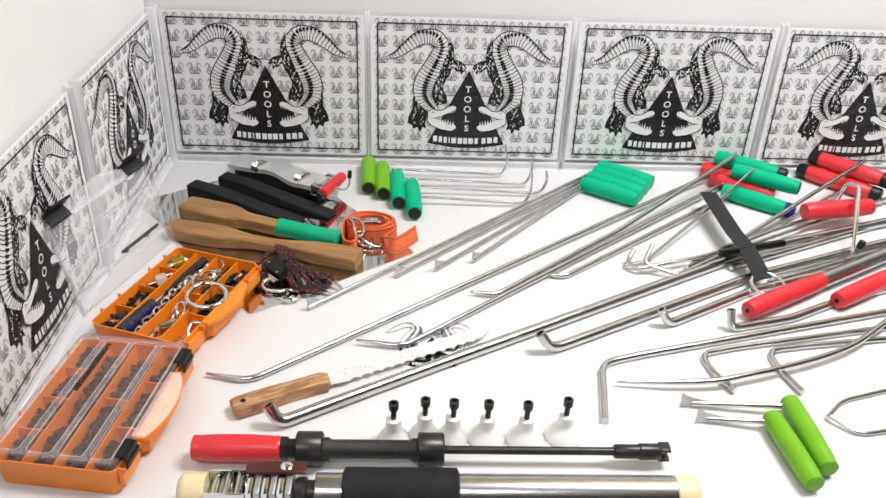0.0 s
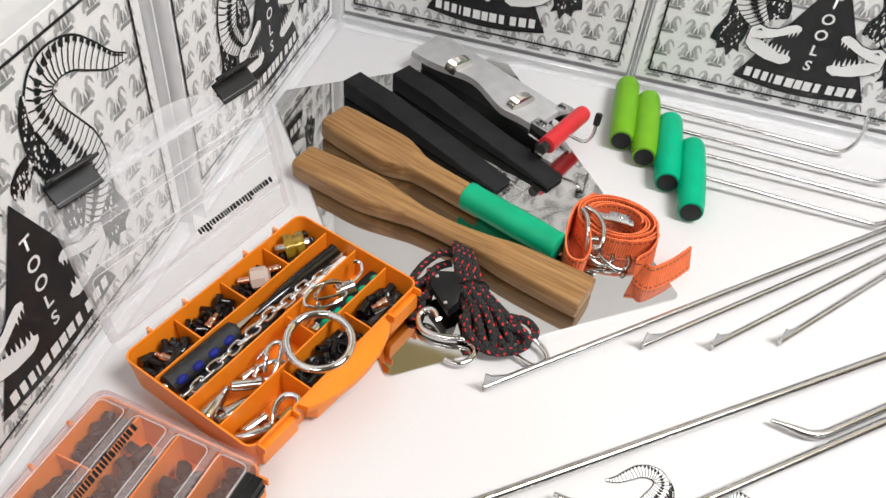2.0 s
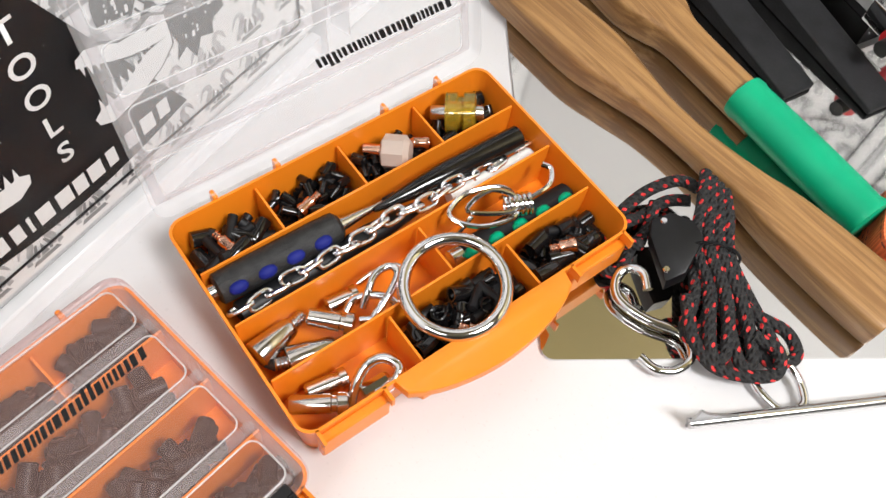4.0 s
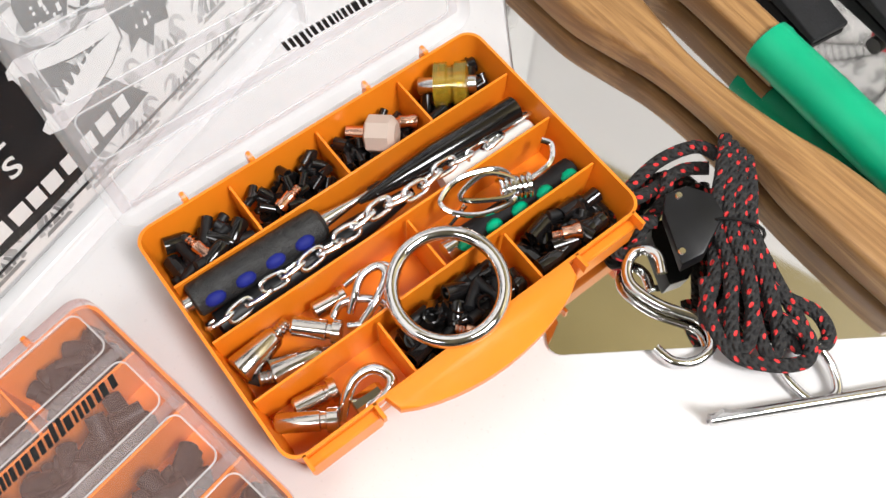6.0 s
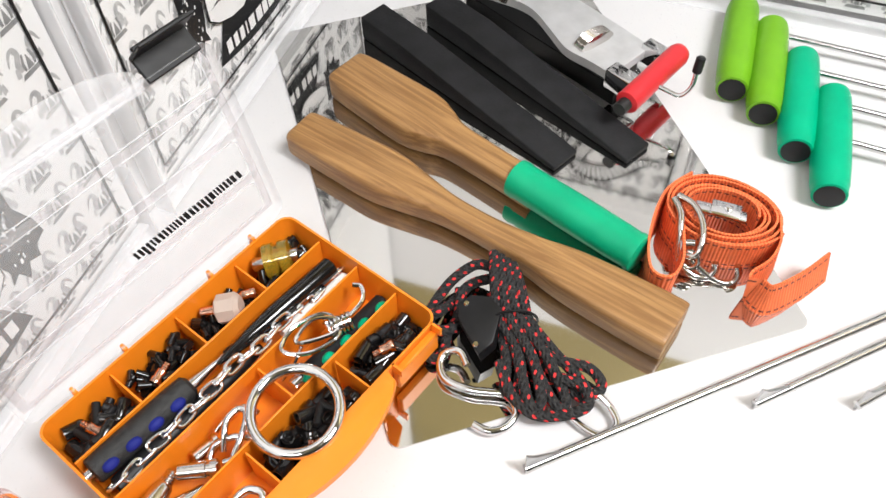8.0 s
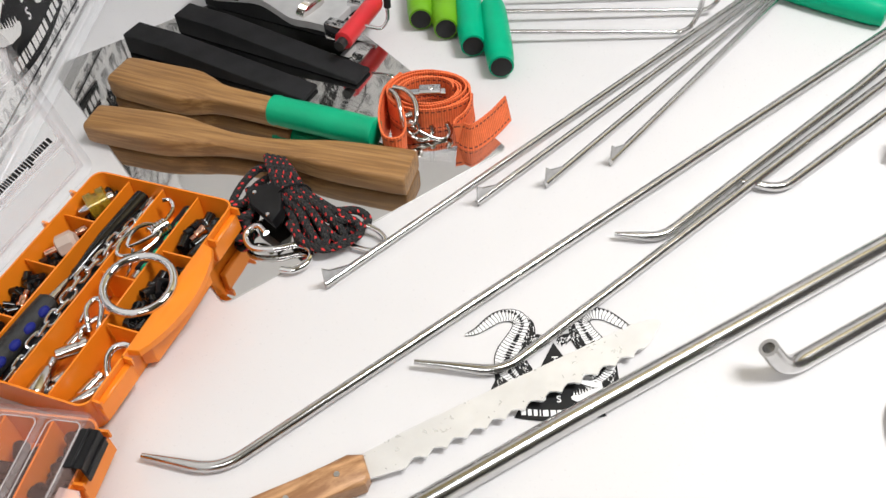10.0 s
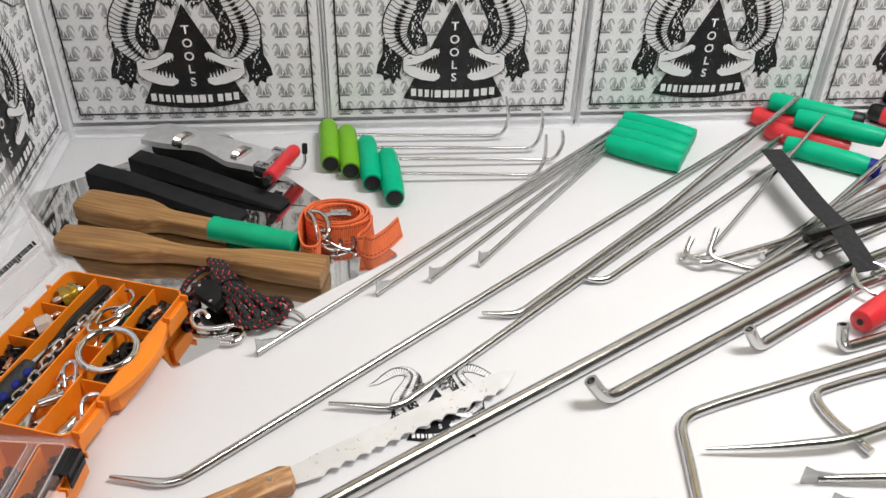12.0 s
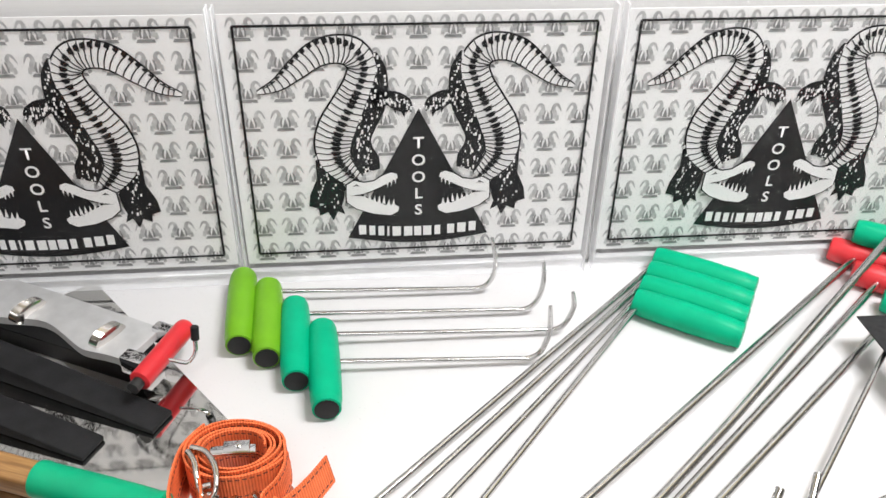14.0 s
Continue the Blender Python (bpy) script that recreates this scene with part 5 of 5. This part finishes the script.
def lid_part(t, m, material):
    """A clear lid, built lying closed and set in its pose m; its hinge edge is at x = -BW."""
    lid = part("lid", xform(shell_bm([(BW + 0.0005, BL + 0.0005, 0.008, 0.0), (BW, BL, 0.008, 0.0058), (BW - 0.002, BL - 0.002, 0.007, 0.0070), (BW - 0.0035, BL - 0.0035, 0.006, 0.0058)], False), m), material, t, "milky clear plastic lid")
    sub = []
    for x in (-0.029, 0.0, 0.029):
        sub.append(part("ridge", xform(box(x - 0.0022, -BL + 0.004, 0.0060, x + 0.0022, BL - 0.004, 0.0072, 0.0004, 1), m), M_LIDEDGE, lid, "milky moulded ridge"))
    for s in (1, -1):
        sub.append(part("rim", xform(box(-BW + 0.0035, s * (BL - 0.0045) - 0.0022, 0.0060, BW - 0.0035, s * (BL - 0.0045) + 0.0022, 0.0071, 0.0004, 1), m), M_LIDEDGE, lid, "milky moulded rim"))
        sub.append(part("rim", xform(box(s * (BW - 0.0050) - 0.0016, -BL + 0.007, 0.0060, s * (BW - 0.0050) + 0.0016, BL - 0.007, 0.0071, 0.0004, 1), m), M_LIDEDGE, lid, "milky moulded rim"))
    # Thin pale loops put the highlight of the panel edges into the colour.
    for x in (-0.0425, -0.0145, 0.0145, 0.0425):
        half = 0.0118 if abs(x) < 0.03 else 0.0098
        loop = [Vector((x + px, py, 0.0066)) for px, py, _ in ring_path(half, BL - 0.0070, 0.004, 0)]
        sub.append(part("panel_edge", xform(sweep(loop, 0.00042, 5, True), m), M_LID_GLINT, lid, "moulded panel edge with its highlight in the colour"))
    # moulded web address, shown as plain dark bars
    widths = (3.2, 1.4, 1.4, 1.0, 3.4, 3.0, 2.2, 3.0, 2.0, 1.6, 3.2, 3.2, 2.0, 0.8, 2.6, 3.2, 4.4)
    y = 0.001
    for i, wd in enumerate(widths):
        tall = 0.0066 if i in (1, 2, 11) else 0.0046
        run = wd * 0.00145
        for y0 in ((y, y + run * 0.62) if wd > 2 else (y,)):
            w = run * 0.36 if wd > 2 else run * 0.85
            bar = [(-0.0195, y0), (-0.0195, y0 + w), (-0.0195 - tall, y0 + w + tall * 0.28), (-0.0195 - tall, y0 + tall * 0.28)]
            sub.append(part("print_bar", xform(prism(bar, 0.0053, 0.0063), m), M_INK, lid, smooth=None))
        y += run + 0.0008
    lip = [(BW - 0.004, -0.046)] + [(BW + 0.0185 * math.sin(math.pi * (0.06 + 0.88 * k / 14)) ** 0.55, -0.045 + 0.090 * k / 14) for k in range(15)] + [(BW - 0.004, 0.046)]
    sub.append(part("lid_lip", xform(prism(lip, 0.0008, 0.0030, 0.0006), m), M_LIP if material is M_LID2 else material, lid, "milky clear lip"))
    for o in [lid] + sub:
        o.visible_shadow = False
    return lid


def latch(t, m, big=1.0):
    m = m @ Matrix.Diagonal((big, big, big, 1))
    part("latch", xform(join(box(-0.006, -0.013, 0, 0.006, 0.013, 0.0016, 0.0005, 1), box(0.0045, -0.013, -0.015, 0.0062, 0.013, 0.0016, 0.0005, 1), box(-0.001, -0.013, 0.0012, 0.001, 0.013, 0.0028, 0.0005, 1), box(0.0058, -0.013, -0.008, 0.0076, 0.013, -0.006, 0.0005, 1)), m), M_BLACK, t, "black ribbed snap latch")


BOX1 = pose(-0.1738, 0.9800, 0, 0, 0, -18.85)
box1 = organiser(BOX1, "open orange organiser box full of small tool tips")
OPEN = pose(-BW - 0.0015, 0, BH + 0.002, 0, -102.5, 0) @ pose(BW + 0.0005, 0, -0.001)
lid_part(box1, OPEN, M_LID)
for y in (-0.066, 0.066):
    latch(box1, OPEN @ pose(BW + 0.004, y, 0.004, 0, -35, 0), 1.25)

BOX2 = pose(-0.2062, 0.7890, 0, 0, 0, -7.8) @ Matrix.Scale(1.025, 4)
box2 = organiser(BOX2, "closed orange organiser box with a milky clear lid")
lid_part(box2, pose(0, 0, BH + 0.001), M_LID2)
for y in (-0.066, 0.066):
    latch(box2, pose(BW + 0.001, y, BH + 0.0075), 0.88)


# ---- small loose parts in the trays ----
def mesh_of(name, bm, material, smooth=40):
    o = obj(name, bm, material, smooth)
    me = o.data
    bpy.data.objects.remove(o)
    return me


def drop(name, me, m, label, category, group=""):
    o = new(name, me)
    o.matrix_basis = m
    return tagged(o, label, category, group)


CAP = mesh_of("rubber_tip", lathe([(0, 0.0022), (0, 0.0037), (0.0095, 0.0037), (0.0115, 0.0026), (0.012, 0.0008)], 12), M_BLACKGLOSS)
HOLLOW = mesh_of("rubber_tip", lathe([(0.005, 0.0024), (0.0002, 0.0027), (0, 0.0036), (0.011, 0.0036), (0.0115, 0.0030), (0.0115, 0.0005)], 12), M_BLACKGLOSS)
PELLET = mesh_of("tool_tip", lathe([(0.002, 0.0011), (0, 0.0014), (0, 0.0020), (0.0065, 0.0020), (0.0065, 0.0009)], 10), M_BLACKGLOSS)
PILL = mesh_of("tool_tip", lathe([(0, 0.0014), (0.0005, 0.0024), (0.0125, 0.0024), (0.013, 0.0012)], 10), M_BLACK)
BIT = mesh_of("threaded_tip", lathe([(0, 0.0018), (0.001, 0.0022), (0.0015, 0.0018), (0.0025, 0.0022), (0.003, 0.0018), (0.004, 0.0022), (0.0045, 0.0030), (0.009, 0.0030), (0.0095, 0.0034), (0.012, 0.0034), (0.0125, 0.0022)], 14), M_COPPER)
rnd = random.Random(3)


def fill(base, x0, x1, y0, y1, kinds, count, layers, label, group):
    """Lays pieces over the cell, row upon row, tipped at random but clear of the sides."""
    for k in range(count):
        me, ln = rnd.choice(kinds)
        lay = k / count
        gx, gy = (0.0052, 0.0052) if ln < 0.006 else (0.0060, 0.0068)
        x, y = rnd.uniform(x0 + gx, x1 - gx + 0.001), rnd.uniform(y0 + gy, y1 - gy)
        z = 0.0058 + layers * 0.0042 * lay + rnd.uniform(0, 0.001)
        yaw, tip = rnd.uniform(0, 360), rnd.uniform(-22, 22)
        if ln < 0.006:
            tip = rnd.uniform(-35, 35)
        elif min(x - x0, x1 - x) < 0.0085:
            yaw = 90 + rnd.uniform(-18, 18)
        elif min(y - y0, y1 - y) < 0.0085:
            yaw = rnd.uniform(-18, 18)
        elif ln == 0.0115:
            tip = rnd.uniform(12, 72)
        drop(me.name.split(".")[0], me, base @ pose(x, y, z, 0, tip, yaw) @ pose(-ln / 2, 0, 0), label, "tool tip", group)


SM = [(PELLET, 0.0055)]
MED = [(CAP, 0.012), (HOLLOW, 0.0115), (HOLLOW, 0.0115), (PILL, 0.013)]
fill(BOX1, -0.057, -0.029, -0.087, -0.044, [(PILL, 0.013), (CAP, 0.012), (PILL, 0.013)], 58, 3.9, "small black rubber tip lying in the tray", "black tips")
fill(BOX1, -0.057, -0.029, -0.044, 0.0, SM + [(PELLET, 0.0055)], 110, 3.6, "tiny black rubber sleeve lying in the tray", "black sleeves")
fill(BOX1, -0.057, -0.029, 0.0, 0.044, SM, 90, 3.2, "tiny black rubber sleeve lying in the tray", "black sleeves")
fill(BOX1, -0.057, -0.029, 0.044, 0.087, [(PILL, 0.013), (PELLET, 0.0055), (HOLLOW, 0.0115)], 50, 3.2, "small black rubber tip lying in the tray", "black tips")
fill(BOX1, 0.029, 0.057, 0.034, 0.087, MED, 64, 4.2, "glossy black rubber cap lying in the tray", "black caps")
fill(BOX1, 0.029, 0.057, -0.030, 0.034, MED, 70, 3.8, "glossy black rubber cap lying in the tray", "black caps")
for x, y, z, a, b in ((-0.047, -0.070, 0.024, 15, 10), (-0.040, -0.020, 0.023, -80, 12), (-0.043, 0.030, 0.023, 60, 5), (0.044, 0.050, 0.026, 60, -15), (0.050, -0.006, 0.022, 40, 0)):
    drop("threaded_tip", BIT, BOX1 @ pose(x, y, z, 0, b, a), "copper-coloured threaded steel tip lying in the tray", "tool tip", "threaded tips")
nut = thing("knurled_nut", BOX1 @ pose(-0.0475, 0.0585, 0.022, 0, -8, 50) @ Matrix.Scale(1.22, 4), "amber plastic roller on a threaded steel pin", "nut")
part("roller", lathe([(0, 0.006), (0.0005, 0.0085), (0.005, 0.0085), (0.0055, 0.0070), (0.0075, 0.0070), (0.008, 0.0085), (0.0125, 0.0085), (0.013, 0.006)], 24), M_AMBER, nut, "amber plastic")
part("pin", lathe([(-0.006, 0.003), (-0.0055, 0.0034), (0.0155, 0.0034), (0.016, 0.003)], 14), M_STEEL, nut)
wn = thing("nylon_nut", BOX1 @ pose(-0.0455, 0.0195, 0.021, 0, -10, 44) @ Matrix.Scale(1.15, 4), "frosted nylon tip on a steel thread", "nut")
part("cap", lathe([(0, 0.006), (0.001, 0.0075), (0.010, 0.0075), (0.012, 0.005)], 8), M_PINKISH, wn)
part("thread", lathe([(-0.008, 0.003), (0.0, 0.003)], 12), M_COPPER, wn)

# long tools in the second compartment
sd = thing("screwdriver", BOX1 @ along(-0.0225, -0.083, -0.0200, 0.010, 0.0225), "screwdriver with black ribbed grip and blue insets", "screwdriver")
part("grip", lathe([(0, 0.006), (0.001, 0.0074), (0.010, 0.0077), (0.05, 0.0077), (0.060, 0.0073), (0.062, 0.005)], 18), M_KNURL, sd, "black ribbed rubber grip")
for k in range(4):
    part("inset", xform(lathe([(0, 0.0008), (0.001, 0.0022), (0.003, 0.0030), (0.0060, 0.0030), (0.008, 0.0022), (0.009, 0.0008)], 12), pose(0.004 + k * 0.0138, -0.0056, 0.0037)), M_BLUE, sd, "blue rubber inset")
part("shank", lathe([(0.062, 0.0035), (0.066, 0.0030), (0.080, 0.0014), (0.086, 0.0014)], 12), M_STEEL, sd, "bright steel shank")
part("tip", lathe([(0.085, 0.0014), (0.086, 0.0022), (0.092, 0.0022), (0.093, 0.0015)], 12), M_BLACK, sd)
part("butt", lathe([(-0.003, 0.0035), (0.0005, 0.0035)], 12), M_STEEL, sd)
pu = thing("punch", BOX1 @ along(-0.0150, 0.080, -0.0185, -0.006, 0.0235), "black tapered plastic knockdown punch", "punch")
part("body", lathe([(0, 0.0045), (0.001, 0.0060), (0.045, 0.0058), (0.060, 0.0045), (0.078, 0.0022), (0.084, 0.0012)], 20), M_BLACKGLOSS, pu)
p2 = thing("punch", BOX1 @ along(-0.0105, -0.080, -0.0130, 0.020, 0.0150), "black tapered plastic knockdown punch", "punch")
part("body", lathe([(0, 0.0045), (0.001, 0.0060), (0.070, 0.0058), (0.095, 0.0032), (0.10, 0.002)], 20), M_BLACK, p2)
fl = thing("nylon_rod", BOX1 @ along(-0.0055, 0.082, -0.0065, 0.03, 0.0165), "white nylon rod under the chain", "rod")
part("rod", lathe([(0, 0.004), (0.001, 0.005), (0.05, 0.005)], 16), M_NYLON, fl)
LINK = mesh_of("chain_link", sweep(spline([(-0.0060, 0, 0), (-0.0040, 0.0027, 0), (0.0040, 0.0027, 0), (0.0060, 0, 0), (0.0040, -0.0027, 0), (-0.0040, -0.0027, 0)], 4, True), 0.00105, 8, True), M_ZINC)
chain = thing("chain", BOX1 @ pose(-0.0065, -0.082, 0.0), "short bright steel link chain lying beside the screwdriver", "chain")
for k in range(19):
    o = new("link", LINK)
    o.parent = chain
    s = k / 18
    o.matrix_basis = pose(0.0012 * math.sin(k * 1.3) - 0.004 + 0.008 * s * (1 - s), 0.004 + k * 0.0087, 0.0235 - 0.0035 * math.cos(k * 0.35), 40 if k % 2 else -45, 0, 90 + 8 * math.sin(k * 1.7))

# third compartment
gs = thing("screwdriver", BOX1 @ along(0.0215, 0.083, 0.0195, 0.008, 0.0155), "screwdriver with black grip and green insets", "screwdriver")
part("grip", lathe([(0, 0.005), (0.001, 0.0062), (0.062, 0.0062), (0.064, 0.004)], 18), M_RUBBER, gs, "black ribbed rubber grip")
for k in range(5):
    part("inset", xform(lathe([(0, 0.001), (0.001, 0.0024), (0.003, 0.0032), (0.0060, 0.0028), (0.008, 0.001)], 12), pose(0.002 + k * 0.0138, 0.0036, 0.0050)), M_GREEN, gs, "green rubber inset")
part("collar", lathe([(0.064, 0.0050), (0.070, 0.0050)], 12), M_CHROME, gs)
sc = thing("spring_hook", BOX1 @ pose(0.013, 0.042, 0.027, 0, 0, 66), "bright wire spring snap hook", "snap hook")
part("loop", sweep(spline([(-0.022, 0.0, 0.002), (-0.012, 0.008, 0.003), (0.004, 0.009, 0.003), (0.010, 0.003, 0.002), (0.008, -0.006, 0.001), (-0.006, -0.009, 0.0), (-0.018, -0.006, 0.001)], 7, True), 0.0013, 8, True), M_CHROME, sc)
part("loop", sweep(spline([(-0.014, -0.002, 0.004), (-0.002, 0.006, 0.006), (0.010, 0.002, 0.004), (0.006, -0.005, 0.003)], 7, True), 0.0012, 8, True), M_CHROME, sc)
hel = [Vector((0.004 + 0.014 * k / 60, 0.0048 * math.cos(k * 0.63), 0.0048 * math.sin(k * 0.63))) for k in range(61)]
part("spring", sweep(hel, 0.0010, 7), M_CHROME, sc, "coiled steel spring")
part("hook", sweep(spline([(0.018, 0.002, 0.001), (0.028, 0.007, 0.002), (0.031, 0.015, 0.003), (0.027, 0.018, 0.004)], 8), 0.0014, 8), M_CHROME, sc)
part("tail", sweep(spline([(-0.012, -0.004, 0.002), (-0.020, -0.008, -0.006), (-0.028, -0.010, -0.012)], 6), 0.0011, 8), M_CHROME, sc)
big = thing("steel_ring", BOX1 @ pose(0.0378, -0.0005, 0.0345, 4, 4, 0), "large polished steel ring lying across the dividers", "ring")
part("ring", sweep([Vector((0.0222 * math.cos(a), 0.0222 * math.sin(a), 0)) for a in [2 * math.pi * k / 48 for k in range(48)]], 0.0029, 14, True), M_CHROME, big)
def steel_tip(ax, ay, bx, by, z, profile, label, grooves=True):
    """A turned steel tip lying from a to b; profile: (share of length, radius)."""
    b = thing("steel_tip", BOX1 @ along(ax, ay, bx, by, z), label, "tool tip", "steel tips")
    n = math.hypot(bx - ax, by - ay)
    part("body", lathe([(n * s, r) for s, r in profile], 24), M_NICKEL, b)
    if grooves:
        part("thread", lathe([(n + 0.0008 * k, 0.0032 if k % 2 else 0.0026) for k in range(9)], 14), M_STEEL, b, "fine steel thread")
    return b


CONE = [(0, 0.0060), (0.02, 0.0068), (0.06, 0.0070), (0.90, 0.0046), (0.96, 0.0040), (1, 0.0030)]
ROUND = [(0, 0.0030), (0.05, 0.0040), (0.70, 0.0041), (0.72, 0.0034), (0.80, 0.0034), (0.82, 0.0048), (0.98, 0.0048), (1, 0.0040)]
steel_tip(0.0110, -0.0835, 0.0065, -0.0630, 0.0155, CONE, "bright conical screw-on steel tip")
steel_tip(0.0090, -0.0570, 0.0235, -0.0425, 0.0205, ROUND, "bright round steel tip with a collar", False)
steel_tip(0.0200, -0.0735, 0.0245, -0.0520, 0.0135, CONE, "bright conical screw-on steel tip")
steel_tip(0.0068, -0.0460, 0.0088, -0.0310, 0.0130, ROUND, "small bright round steel tip with a collar", False)
steel_tip(0.0370, -0.0835, 0.0505, -0.0630, 0.0165, ROUND, "bright round steel tip with a collar", False)
steel_tip(0.0350, -0.0745, 0.0385, -0.0560, 0.0110, ROUND, "bright round steel tip with a collar", False)
sp = thing("steel_screw", BOX1 @ along(0.0165, -0.0830, 0.0205, -0.0735, 0.0150), "dark pointed threaded steel screw in the tray", "screw")
part("point", lathe([(0, 0.0003), (0.004, 0.0028), (0.0045, 0.0022)], 12), M_OXIDE, sp)
part("thread", lathe([(0.0045 + 0.0008 * k, 0.0034 if k % 2 else 0.0027) for k in range(9)], 14), M_STEEL, sp)
kn = thing("steel_nut", BOX1 @ along(0.0500, -0.0560, 0.0505, -0.0425, 0.0150), "fluted bright steel sleeve in the tray", "nut")
part("sleeve", lathe([(0, 0.0030), (0.0005, 0.0042), (0.012, 0.0042), (0.0135, 0.0030)], 9), M_CHROME, kn, smooth=None)
for pts, r, label in (([(0.0162, -0.0420, 0.020), (0.0140, -0.0354, 0.022), (0.0195, -0.0265, 0.024), (0.0262, -0.0225, 0.022), (0.0272, -0.0315, 0.021), (0.0225, -0.0388, 0.019)], 0.0018, "bent polished steel wire eye in the tray"),
                      ([(0.0190, -0.0350, 0.021), (0.0155, -0.0300, 0.026), (0.0115, -0.0237, 0.028), (0.0116, -0.0161, 0.028), (0.0167, -0.0154, 0.028), (0.0225, -0.0240, 0.027), (0.0265, -0.0345, 0.024)], 0.0018, "bent polished steel wire hook in the tray"),
                      ([(0.0075, -0.0300, 0.020), (0.0085, -0.0210, 0.024), (0.0120, -0.0130, 0.026), (0.0200, -0.0110, 0.026)], 0.0015, "bent polished steel wire hook in the tray"),
                      ([(0.0500, -0.0620, 0.012), (0.0455, -0.0560, 0.018), (0.0425, -0.0490, 0.022), (0.0440, -0.0420, 0.024), (0.0500, -0.0385, 0.024), (0.0540, -0.0410, 0.023), (0.0550, -0.0490, 0.018), (0.0535, -0.0570, 0.010)], 0.0023, "bent polished steel wire hook in the tray")):
    b = thing("wire_hook", BOX1, label, "hook", "wire hooks")
    part("wire", sweep(spline(pts, 7), r, 12), M_CHROME, b)

# dark tips under the closed lid, heaped past counting
heap = bmesh.new()
for x0, x1, y0, y1 in ((-0.057, -0.029, -0.087, -0.044), (-0.057, -0.029, -0.044, 0.0), (-0.057, -0.029, 0.0, 0.044), (-0.057, -0.029, 0.044, 0.087), (-0.029, 0.0, -0.087, -0.02), (-0.029, 0.0, -0.02, 0.078), (0.0, 0.029, -0.087, 0.006), (0.0, 0.029, 0.006, 0.080), (0.029, 0.057, -0.087, -0.030), (0.029, 0.057, -0.030, 0.034), (0.029, 0.057, 0.034, 0.087)):
    for k in range(int(52 * (y1 - y0) / 0.043)):
        me, ln = rnd.choice(MED)
        x, y = rnd.uniform(x0 + 0.0080, x1 - 0.0070), rnd.uniform(y0 + 0.0080, y1 - 0.0080)
        start = len(heap.verts)
        heap.from_mesh(me)
        heap.verts.ensure_lookup_table()
        bmesh.ops.transform(heap, matrix=pose(x, y, 0.0055 + 0.0175 * rnd.random(), 0, rnd.uniform(-25, 25), rnd.uniform(0, 360)) @ pose(-ln / 2, 0, 0), verts=heap.verts[start:])
tips = tagged(obj("rubber_tips", heap, M_BLACK, 40), "heaps of small black rubber tips in the closed box", "tool tips", kind="stuff")
tips.matrix_basis = BOX2
